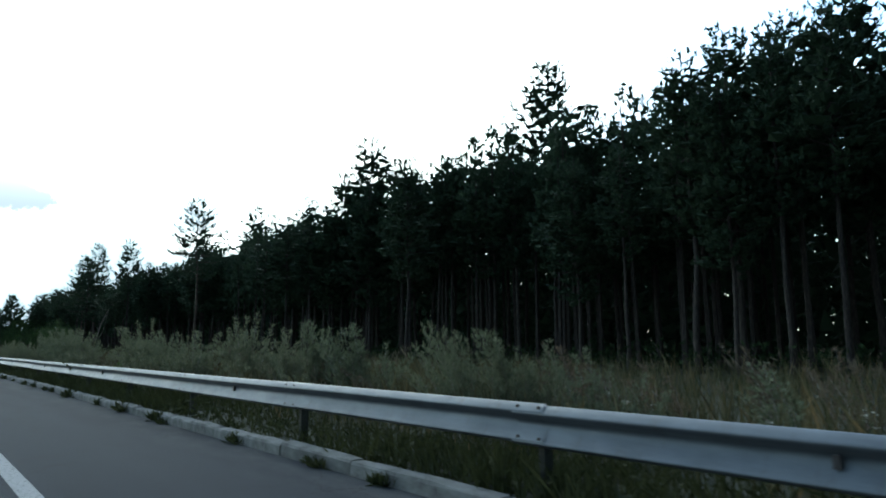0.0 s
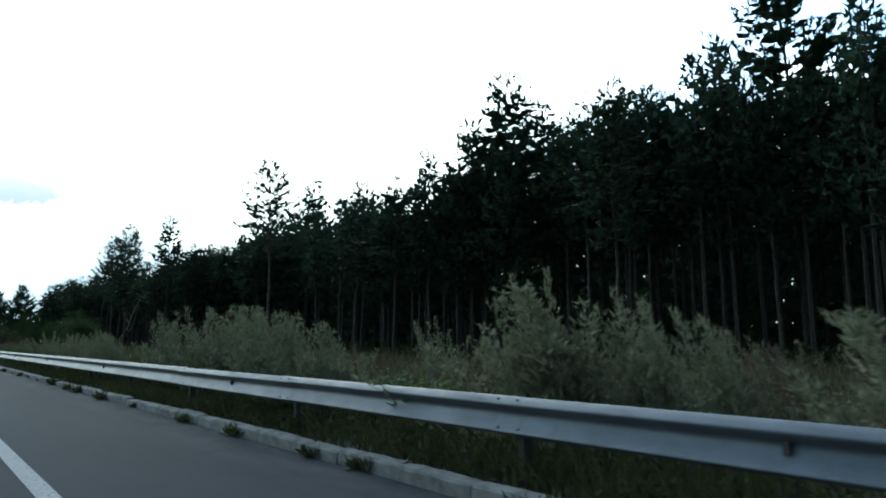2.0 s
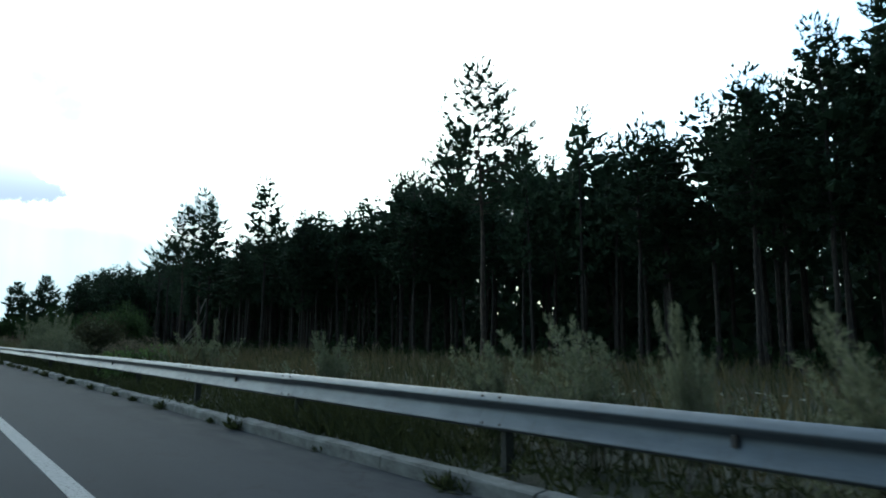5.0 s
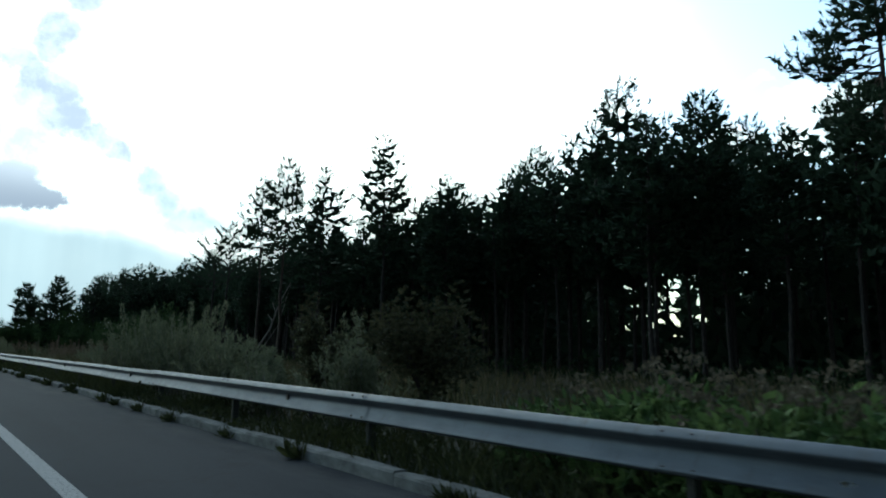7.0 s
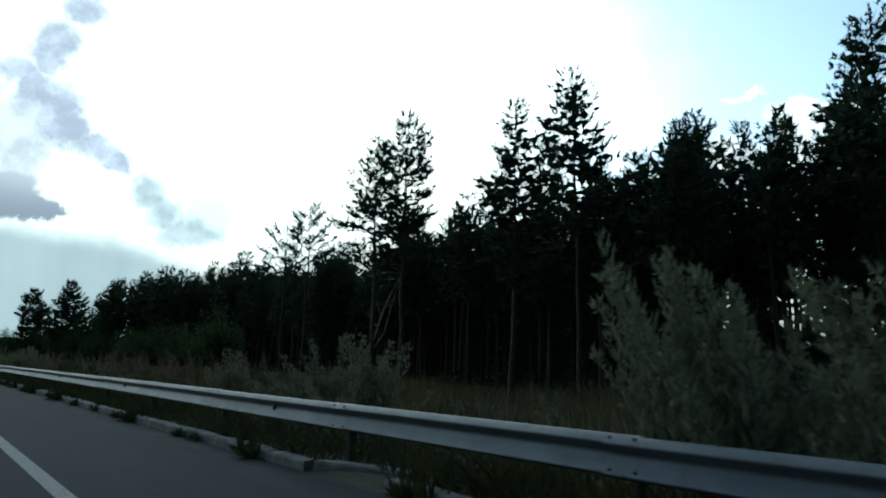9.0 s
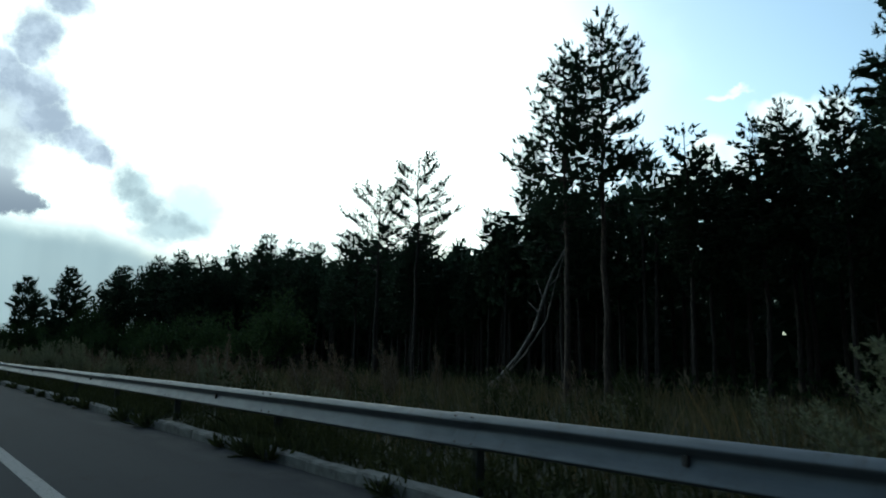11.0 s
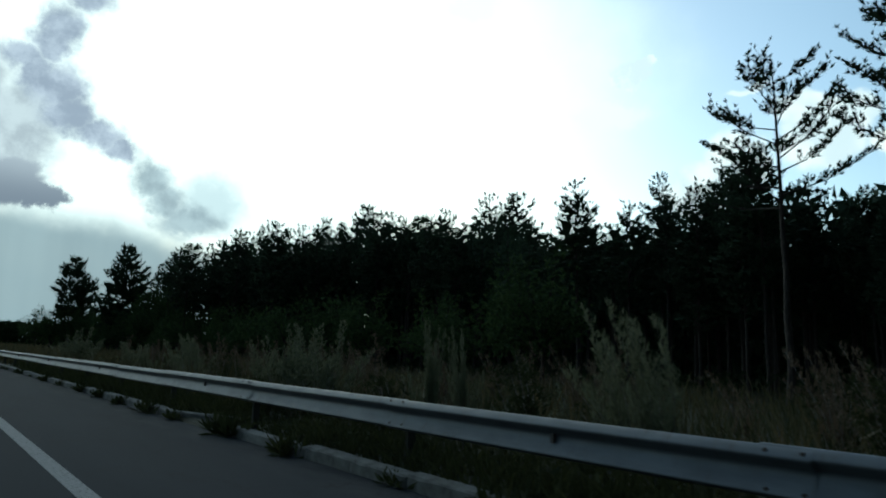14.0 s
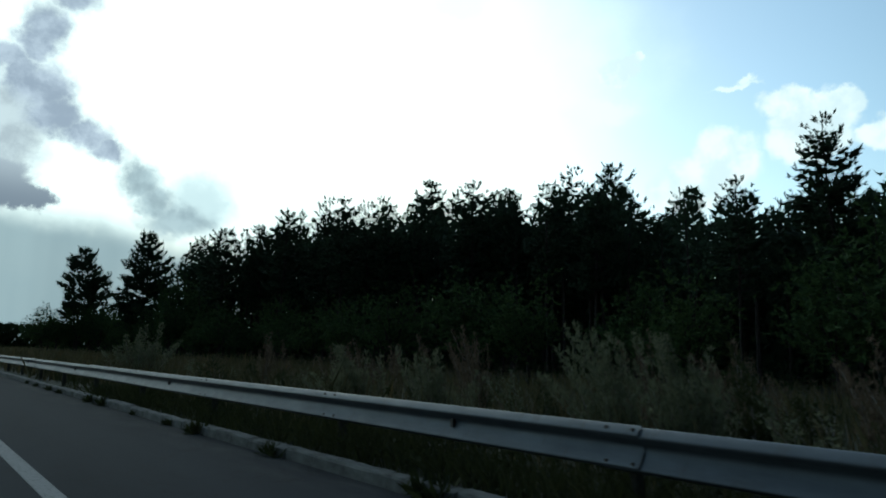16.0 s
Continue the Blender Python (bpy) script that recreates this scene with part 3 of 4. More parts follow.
def build_guardrail():
    rail = tagged(new("guardrail"), "galvanised steel W-beam guardrail with small rusty bolts", "guardrail", kind="structure")
    rail.location = (RAIL_X + 0.03, 0, RAIL_TOP - 0.156)
    beam = beam_mesh(SECTION + 0.32)
    post = Shape().prism([(0.09, -0.75), (0.19, -0.75), (0.19, 0.10), (0.09, 0.10)], -0.03, 0.03)
    block = Shape().prism([(0.006, -0.12), (0.09, -0.12), (0.09, 0.12), (0.006, 0.12)], -0.05, 0.05)
    post, block = post.mesh("post", POST), block.mesh("spacer", STEEL)
    bolt = Shape().tube([(-0.012, 0, 0), (0.004, 0, 0)], [0.013, 0.016], 8)
    bolt.f.append(tuple(range(8)))
    bolt = bolt.mesh("bolt", BOLT)
    plate = Shape().prism([(-0.042, -0.038), (-0.004, -0.034), (-0.004, 0.034), (-0.042, 0.038)], -0.018, 0.018).mesh("reflector", REFLECTOR)
    rng = random.Random(4)
    for k in range(-4, 62):
        y = FIRST + SECTION * k
        b = part("beam", beam, rail)
        b.location = (0.006 if k % 2 else 0.0, y - 0.16, rng.uniform(-0.006, 0.006))
        b.rotation_euler = (rng.uniform(-0.0012, 0.0012), 0, rng.uniform(-0.0015, 0.0015))
        for py in (y,):
            part("post", post, rail).location = (0, py, 0)
            part("spacer", block, rail).location = (0, py, 0)
        if k < 42:
            for dy in (-0.11, 0.11):
                for d, z in ((0.058, 0.128), (0.066, -0.104)):
                    part("bolt", bolt, b).location = (-d, 0.16 + dy, z)
            if k % 2 == 0:
                part("reflector", plate, b, "small dark reflector in the beam's valley").location = (0, SECTION * 0.5, 0)


build_guardrail()


# ---- kerb ----
KERB_GAPS = (36.9, 77.7, 119.7)  # where a stone is pushed back out of the row, 1.6 m each


def build_kerb():
    kerb = tagged(new("kerb"), "weathered concrete kerb of separate stones, some displaced", "kerb", kind="structure")
    rng = random.Random(7)
    stones = []
    for k in range(5):
        r = random.Random(k)
        s = Shape()
        n = 6
        for i in range(n):
            y = 0.99 * i / (n - 1)
            j = lambda a: r.uniform(-a, a)
            prof = [(0.0, -0.15), (0.004 + j(0.006), 0.112 + j(0.008)), (0.024 + j(0.008), 0.134 + j(0.008)), (0.15 + j(0.009), 0.142 + j(0.008)), (0.16, -0.15)]
            s.v += [Vector((x, y, z)) for x, z in prof]
        for i in range(n - 1):
            for a in range(5):
                b = (a + 1) % 5
                s.f.append((i * 5 + a, (i + 1) * 5 + a, (i + 1) * 5 + b, i * 5 + b))
        s.f += [(0, 1, 2, 3, 4), tuple(5 * (n - 1) + a for a in (4, 3, 2, 1, 0))]
        stones.append(s.mesh("kerb_stone", KERB))

    def stone(x, y, z, length, turn):
        ob = part("kerb_stone", stones[rng.randrange(5)], kerb)
        ob.location, ob.scale = (x, y, z), (1, length, 1)
        ob.rotation_euler = (rng.uniform(-0.006, 0.006), rng.uniform(-0.03, 0.03), turn)

    y = -14.0
    for stop in KERB_GAPS + (176.0,):
        while stop - y > 0.3:
            length = min(rng.choice((1.0, 1.0, 1.5, 2.0)), stop - y)
            if stop - y - length < 0.5:
                length = stop - y
            stone(KERB_X + rng.uniform(-0.008, 0.008), y, rng.uniform(-0.016, 0.004), length, rng.uniform(-0.006, 0.006))
            y += length
        if stop < 176:
            stone(KERB_X + 0.60, stop + 0.12, -0.015, 1.5, 0.36)
            y = stop + 1.6


build_kerb()

# ---- the pines that stand out: x, y, height, kind ----
TALL_A = [
    (21.9, 62.5, 15.7, "bare"), (29.5, 44.2, 18.9, "full"), (29.2, 62.0, 14.9, "full"), (26.4, 48.1, 13.9, "full"), (34.3, 28.3, 21.1, "full"), (33.3, 32.0, 17.9, "full"),
    (40.2, 81.0, 18.6, "full"), (35.8, 81.7, 20.1, "full"), (41.4, 78.1, 20.0, "full"), (17.6, 89.4, 12.0, "full"), (40.5, 95.2, 18.7, "full"), (42.7, 95.0, 20.0, "full"),
    (30.3, 81.5, 14.8, "full"), (22.7, 90.1, 15.3, "full"), (21.2, 101.3, 15.7, "bare"), (19.8, 102.2, 13.7, "bare"), (22.2, 114.5, 12.8, "upswept"), (22.3, 118.3, 12.1, "vase"),
    (29.9, 112.7, 13.7, "full"), (31.4, 134.1, 12.6, "full"), (19.3, 223.0, 14.3, "wide"), (21.6, 224.4, 11.6, "wide"), (22.6, 206.6, 15.0, "dense"), (29.4, 200.6, 15.6, "full"), (30.8, 176.8, 15.8, "full"),
    (30.0, 34.2, 14.7, "full"), (28.0, 36.5, 14.5, "full"), (29.0, 38.8, 14.0, "full"), (28.0, 41.7, 14.3, "full"), (27.6, 46.5, 12.4, "full"), (27.2, 50.3, 12.3, "full"),
]
TALL_B = [
    (27.1, 14.6, 14.7, "full"), (27.0, 10.6, 14.1, "full"), (27.5, 8.8, 14.8, "full"), (26.7, 17.8, 10.9, "full"), (27.2, 20.9, 11.2, "full"), (26.6, 12.5, 12.9, "full"),
    (34.3, 130.3, 12.9, "full"), (28.4, 116.8, 8.0, "full"), (27.3, 121.2, 10.8, "full"), (30.5, 123.7, 11.8, "full"), (28.5, 90.6, 12.7, "full"), (29.1, 93.5, 12.5, "full"),
    (27.9, 87.8, 12.2, "full"), (29.3, 85.2, 13.0, "full"), (31.4, 42.3, 17.0, "full"), (28.0, 45.8, 15.7, "full"), (25.3, 50.6, 12.5, "full"), (27.5, 96.6, 12.5, "full"),
    (39.8, 180.9, 18.2, "full"), (44.1, 178.2, 20.2, "full"), (47.3, 176.4, 19.6, "full"), (50.7, 175.0, 19.4, "full"), (52.8, 160.2, 20.1, "full"), (56.2, 167.7, 22.1, "full"),
    (59.0, 180.2, 22.7, "full"), (54.2, 161.1, 20.8, "full"), (36.4, 194.2, 18.2, "full"), (32.2, 213.7, 16.5, "full"), (35.6, 224.0, 18.6, "full"), (28.3, 114.7, 10.9, "full"),
]
TALL_C = [
    (28.4, 113.0, 10.1, "full"), (29.6, 111.5, 11.7, "full"), (29.9, 109.9, 11.7, "full"), (30.7, 108.5, 12.7, "full"), (29.3, 84.0, 12.2, "full"), (28.6, 82.1, 11.3, "full"),
    (28.5, 92.1, 11.2, "full"), (30.3, 129.9, 10.3, "full"), (30.4, 127.5, 10.4, "full"), (29.3, 125.2, 10.1, "full"), (27.7, 122.2, 10.6, "full"), (28.1, 70.7, 11.0, "full"),
    (24.8, 32.8, 13.5, "full"), (29.8, 30.3, 13.1, "full"), (30.0, 27.8, 13.3, "full"), (30.4, 25.3, 12.3, "fill"), (31.4, 23.6, 15.1, "full"), (31.3, 21.5, 14.8, "full"),
    (27.7, 105.0, 9.7, "fill"), (27.7, 100.3, 10.5, "fill"), (29.6, 86.5, 10.7, "fill"), (28.6, 96.9, 10.9, "fill"), (29.7, 73.4, 10.3, "fill"), (29.7, 76.6, 9.7, "fill"),
    (32.2, 19.5, 15.6, "full"), (29.7, 78.9, 13.0, "full"), (27.9, 74.5, 11.8, "fill"), (28.1, 65.4, 11.6, "fill"), (29.6, 58.1, 12.6, "full"), (28.2, 56.0, 10.9, "fill"),
]
TALL_D = [
    (27.7, 77.4, 13.0, "fill"), (27.9, 71.9, 12.8, "fill"), (28.0, 68.3, 10.5, "fill"), (30.6, 118.0, 7.9, "fill"), (33.2, 127.5, 10.6, "fill"), (32.7, 125.4, 10.5, "fill"),
    (31.5, 120.9, 9.4, "fill"), (30.7, 118.3, 8.2, "fill"), (31.5, 40.5, 15.4, "full"), (31.5, 38.6, 15.6, "full"), (32.5, 37.1, 16.0, "full"), (32.5, 35.2, 15.7, "full"),
    (31.5, 33.6, 14.5, "full"),
    (31.1, 11.4, 16.9, "full"), (31.5, 15.7, 14.5, "full"), (33.0, 9.2, 18.4, "full"), (33.1, 17.9, 13.9, "full"), (34.6, 13.3, 18.1, "full"), (29.3, 13.4, 16.1, "full"),
]
TALL_E = [(26.9, 192.3, 14.4, "full"), (28.0, 169.7, 14.3, "full"), (23.9, 85.3, 11.9, "full"), (40.7, 74.9, 17.1, "full"), (68.5, 161.9, 21.0, "full"), (52.4, 162.9, 18.8, "full"), (48.4, 172.1, 18.6, "full"), (41.8, 174.8, 19.4, "full")]
TALL_F = [(25.0, 86.5, 10.6, "fill"), (25.6, 89.0, 10.8, "fill"), (26.0, 91.5, 11.0, "fill"), (25.2, 94.0, 10.8, "fill"), (25.6, 97.0, 10.4, "fill"), (24.8, 99.5, 10.6, "fill"), (26.6, 83.0, 10.8, "fill"), (27.2, 79.8, 11.4, "fill"), (27.0, 46.0, 12.4, "fill"), (27.4, 53.2, 11.6, "fill"), (30.0, 115.4, 10.0, "fill"), (28.9, 113.9, 9.6, "fill")]
TALL = TALL_A + TALL_B + TALL_C + TALL_D + TALL_E + TALL_F
PINE_NAMES = ("trunk", "crown")
HERO = [pine_meshes(110 + k, 16.0, 0.32 + 0.03 * k, 2.75 - 0.08 * k, 0.46, 1.02, 0.188, 6, None, 0.0, 0.07, 0.29) for k in range(7)]
FULL = [pine_meshes(10 + k, 16.0, 0.36 + 0.03 * k, 2.7 - 0.08 * k, 0.58, 0.9, 0.24, 4, None, 0.0, 0.08, 0.38) for k in range(6)]
LIGHT = [pine_meshes(20 + k, 16.0, 0.46 + 0.05 * k, 2.6, 0.65, 0.8, 0.26, 4, thick=0.38) for k in range(3)]
VASE = [open_pine_meshes(30, 12.0, 0.55, 3.0, 19, 0.0)]
UPSWEPT = [open_pine_meshes(31, 12.8, 0.60, 2.3, 21, 0.35)]
BARE = [pine_meshes(35 + k, 16.0, 0.50, 2.35, 0.42, 1.35, 0.18, 8, REDBARK, 0.2, 0.10, 0.24, 1.15, 0.55) for k in range(3)]
DENSE = [pine_meshes(40, 15.0, 0.10, 3.3, 0.42, 1.2, 0.28, 8, None, 0.0, 0.05, 0.30, 1.1)]
WIDE = [pine_meshes(46 + k, 16.0, 0.36, 3.9 - 0.8 * k, 0.62, 0.95, 0.40, 6, None, 0.1, 0.16, 0.30, 1.0) for k in range(2)]
PINE_GROUP = "pines along the wood's edge"
rng = random.Random(11)


def put_pine(kind, k, x, y, h):
    pool, hh = {"vase": (VASE, 12.0), "wide": (WIDE, 16.0), "upswept": (UPSWEPT, 12.8), "light": (LIGHT, 16.0), "bare": (BARE, 16.0), "hero": (HERO, 16.0), "dense": (DENSE, 15.0)}.get(kind, (FULL, 16.0))
    s = h / hh
    w = s * rng.uniform(0.9, 1.12)
    m = Matrix.Translation((x, y, ground_height(x) - 0.03)) @ Matrix.Rotation(rng.uniform(0, 6.28), 4, "Z") @ Matrix.Diagonal((w, w, s, 1))
    label = {"bare": "tall pine with long bare reddish trunk and full crown", "vase": "half-bare pine with wide thin vase-shaped crown on forked limbs", "upswept": "tall slender pine with thin see-through crown above bare trunk", "wide": "lone pine with wide spreading crown at the wood's end", "dense": "dark full pine branched almost to the ground"}.get(kind, "dark green Scots pine with bare trunk and ragged crown")
    plant("pine_tree", pool[k % len(pool)], PINE_NAMES, m, label, "tree", PINE_GROUP)


for k, (x, y, h, kind) in enumerate(TALL):
    put_pine("hero" if kind == "full" and y < 140 else kind, k, x, y, h + (0.9 if kind == "fill" else 0))


def edge(y):
    """How far from the camera's line the wood begins."""
    pts = [(-40, 27), (0, 27), (30, 26.5), (55, 25), (90, 23.5), (112, 25), (130, 30), (160, 34), (190, 28), (230, 22), (330, 22)]
    for (a, xa), (b, xb) in zip(pts, pts[1:]):
        if y <= b:
            return xa + (xb - xa) * (y - a) / (b - a)
    return 22


def canopy(y):
    pts = [(-40, 18.5), (8, 18), (20, 16.4), (35, 17.2), (46, 16.0), (54, 14.2), (70, 14.0), (92, 13.2), (105, 13), (118, 11), (135, 11.4), (150, 13.4), (165, 17.0), (185, 17.6), (205, 15.4), (235, 13.6), (330, 13)]
    for (a, ha), (b, hb) in zip(pts, pts[1:]):
        if y <= b:
            return ha + (hb - ha) * (y - a) / (b - a)
    return 13


# gaps between the planted rows: the way they run, from where to where along the road, their spacing and width
ROWS_OPEN = [(50.5, 3, 25, 4.4, 0.7), (59.6, 56.2, 57.8, 56.2, 1.4), (60.8, 59.8, 61.5, 59.8, 1.5), (64.2, 67, 69, 67.2, 1.5), (73.2, 93.6, 94.3, 93.6, 0.55), (61.0, 26.5, 36, 3.4, 0.75), (62.5, 50, 75, 3.2, 1.0), (70.5, 87, 93, 3.4, 0.5), (33.0, 104, 122, 4.2, 1.3)]


def lane(x, y):
    """True in the clear lanes between the planted rows, where daylight shows through below the crowns."""
    hit = False
    for turn, lo, hi, step, wide in ROWS_OPEN:
        c = y - x / math.tan(radians(turn))
        hit = hit | ((c > lo) & (c < hi) & (c % step < wide))
    return hit


def cleared(at, way=None, low=3.3, high=8.2):
    keep = ~(lane(at[:, 0], at[:, 1]) & (at[:, 2] > low) & (at[:, 2] < high))
    return at[keep] if way is None else (at[keep], way[keep])


placed = [(x, y) for x, y, h, kind in TALL]
count = 0
while count < 64:
    y = rng.uniform(-14, 209)
    x = edge(y) + rng.uniform(0.5, 11)
    if all((x - a) ** 2 + (y - b) ** 2 > 2.4 ** 2 for a, b in placed) and not lane(x, y):
        placed.append((x, y))
        put_pine("full" if x < edge(y) + 4 else "light", rng.randrange(6), x, y, canopy(y) * rng.uniform(0.80, 0.96) * (1 + 0.006 * (x - edge(y))))
        count += 1


# ---- the deep wood behind, too many trees to count ----
def build_far_woods():
    g = np.random.default_rng(5)
    stems, at, way = Shape(), [], []
    for k in range(580):
        y = g.uniform(-45, 211)
        x = edge(y) + 2.0 + 30 * g.random() ** 1.4
        h = canopy(y) * g.uniform(0.72, 0.93) * (1.0 + 0.005 * (x - edge(y)))
        if lane(x, y):
            continue
        stems.tube([(x, y, -0.2), (x + g.normal(0, 0.3), y, h)], [0.15, 0.02], 5, False)
        n = 170
        t = g.random(n) ** 0.75
        r = 1.9 * (1 - t) ** 0.65 * np.sqrt(g.random(n)) + 0.05
        a = g.uniform(0, 6.28, n)
        at.append(np.stack([x + r * np.cos(a), y + r * np.sin(a), h * (0.42 + 0.575 * t)], 1))
        way.append(np.stack([np.cos(a) * 0.5, np.sin(a) * 0.5, np.full(n, 0.7)], 1))
    fine = blades(g, *cleared(np.concatenate(at), np.concatenate(way)), 0.40, 0.36, 2, 0.5, 3)
    # the closed crowns inside, seen only as darkness between the nearer trees
    mass = []
    for n, size, low, high, near in ((64000, 1.1, 0.0, 0.56, 10.0), (136000, 0.55, 0.40, 0.78, 3.0)):
        y = g.uniform(-50, 213, n)
        e = np.array([edge(v) for v in y])
        d = near + 34 * g.random(n) ** 1.2
        z = np.array([canopy(v) for v in y]) * (low + (high - low + 0.001 * d) * g.random(n))
        mass.append(blades(g, *cleared(np.stack([e + d, y, z], 1), np.tile((0.0, 0.0, 0.4), (n, 1))), size, 0.40, 1, 0.8, 3))
    woods = tagged(new("far_woods"), "deep stand of dark pines behind the wood's edge", "woods", kind="stuff")
    part("stem_mass", stems.mesh("stem_mass", BARK), woods)
    part("crown_mass", tri_mesh("crown_mass", np.concatenate([fine, *mass]), NEEDLE), woods)


build_far_woods()


def build_undergrowth():
    """Saplings and brush under the pines: low at the edge, taller and closed deep inside. The wood's shade is put into
    their dark leaf colour.
    """
    g = np.random.default_rng(6)
    n = 16000
    y = g.uniform(-40, 250, n)
    e = np.array([edge(v) for v in y])
    x = e - 1.0 + g.random(n) * 9
    lump = np.array([noise.noise((a * 0.2, b * 0.2, 3)) + 0.35 for a, b in zip(x, y)]).clip(0.03, 1.2)
    z = g.random(n) * (0.35 + 1.3 * lump)
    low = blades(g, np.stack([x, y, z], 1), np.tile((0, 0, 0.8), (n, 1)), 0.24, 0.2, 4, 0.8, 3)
    # added leaf backing that blocks the sky so the wood's inside reads dark
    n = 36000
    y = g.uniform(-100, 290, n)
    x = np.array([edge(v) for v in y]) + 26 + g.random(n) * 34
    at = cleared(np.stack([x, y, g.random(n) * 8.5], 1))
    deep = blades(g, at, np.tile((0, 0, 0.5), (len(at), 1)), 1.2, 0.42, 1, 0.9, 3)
    tagged(new("undergrowth", tri_mesh("undergrowth", np.concatenate([low, deep]), WOODLEAF)), "tangled brush, saplings and leaf backing under the pines, shade in their colour", "undergrowth", kind="stuff")


build_undergrowth()

# ---- leafy trees before the pines where the wood steps back ----
BROAD = [broad_meshes(50 + k) for k in range(3)]


def put_leafy(k, x, y, h):
    m = Matrix.Translation((x, y, ground_height(x))) @ Matrix.Rotation(rng.uniform(0, 6.28), 4, "Z") @ Matrix.Diagonal((h / 6 * rng.uniform(0.9, 1.25), h / 6, h / 6, 1))
    plant("leafy_tree", BROAD[k % 3], PINE_NAMES, m, "low leafy tree with dark rounded uneven crown", "tree", "leafy trees before the pines")


for k in range(41):
    y = 127 + k * 2.9 + rng.uniform(-1.2, 1.2)
    x = (21 + min(1, (y - 112) / 30) * 3 if y < 190 else 24 - (y - 190) / 12) + rng.uniform(-2, 5)
    put_leafy(k, x, y, rng.uniform(4.0, 7.0) if y < 203 else rng.uniform(5.5, 8.0))
# the last ones, where the wood ends
for k, (x, y, h) in enumerate(((26.5, 202.5, 12.0), (28.5, 199.0, 11.5), (24.6, 199.5, 9.5), (25.5, 194.0, 9.0), (21.0, 217.5, 7.6), (19.0, 220.5, 7.6), (17.2, 223.0, 7.4), (15.6, 225.5, 7.2), (22.5, 213.5, 8.0))):
    put_leafy(k, x, y, h)

m = Matrix.Translation((5.1, 63.3, ground_height(5.1) - 0.02)) @ Matrix.Rotation(0.4, 4, "Z")
plant("large_shrub", broad_meshes(57, 2.4, 1.0, 0.08, 1700, SHRUBLEAF), PINE_NAMES, m, "wide dark reddish-green leafy shrub behind the guardrail", "shrub", "")

m = Matrix.Translation((5.25, 66.4, ground_height(5.25) - 0.02)) @ Matrix.Rotation(1.9, 4, "Z")
plant("reddish_shrub", broad_meshes(58, 2.3, 0.62, 0.08, 900, SHRUBLEAF), PINE_NAMES, m, "slim reddish-green leafy shrub behind the guardrail", "shrub", "")

# ---- the bare leaning trunk ----


def build_leaning_trunk():
    ob = new("leaning_dead_tree")
    ob.location = (20.9, 107.8, -0.2)
    ob.rotation_euler.z = radians(-39)
    ob.scale.x = 1.12
    s = Shape()
    s.tube([(-0.1, 0, 0), (0.75, 0.1, 0.85), (1.45, 0.0, 1.8), (2.15, 0.1, 3.1), (2.55, 0.0, 4.6), (2.9, 0.1, 5.7), (3.5, 0, 7.0)], [0.10, 0.085, 0.08, 0.07, 0.062, 0.05, 0.022], 8)
    b = Shape()
    b.tube([(0.45, 0.2, 0.3), (1.8, 0.3, 1.9), (2.7, 0.3, 3.5), (3.05, 0.3, 5.2), (3.5, 0.1, 6.9)], [0.045, 0.04, 0.036, 0.028, 0.012], 6)
    b.tube([(2.3, 0.0, 3.8), (1.9, 0.2, 4.3)], [0.04, 0.012], 5)
    b.tube([(2.5, 0.0, 4.4), (2.2, 0.1, 5.4)], [0.035, 0.01], 5)
    b.tube([(2.7, 0.0, 5.0), (3.2, -0.2, 5.6)], [0.03, 0.01], 5)
    part("trunk", join(s, b).mesh("trunk", DEADBARK, True), ob)
    tagged(ob, "pale bare dead trunk leaning over at the wood's edge", "tree")


build_leaning_trunk()

# ---- bushes right behind the rail: x, y, height, radius ----
BUSHES_A = [
    (6.0, 4.2, 1.15, 0.3), (6.2, 5.7, 1.5, 0.3), (5.9, 6.2, 1.5, 0.25), (7.1, 10.4, 1.8, 0.6), (6.6, 11.5, 1.75, 0.35), (7.2, 13.8, 1.7, 0.4), (5.2, 14.4, 1.5, 0.5), (7.3, 16.0, 2.1, 0.6),
    (5.0, 16.8, 1.45, 0.5), (6.0, 18.4, 1.5, 0.3), (6.1, 19.2, 1.8, 0.35), (4.75, 20.1, 1.82, 0.85), (5.9, 20.5, 2.0, 0.3), (10.0, 24.4, 2.0, 0.6), (9.4, 26.6, 1.8, 0.4), (5.0, 23.9, 1.55, 0.4),
    (5.1, 25.0, 1.7, 0.5), (5.0, 26.2, 1.85, 0.55), (4.9, 27.2, 1.9, 0.6), (5.1, 28.3, 1.85, 0.5), (4.9, 29.4, 1.85, 0.5), (5.1, 30.3, 1.9, 0.55), (5.0, 31.2, 1.75, 0.45),
]
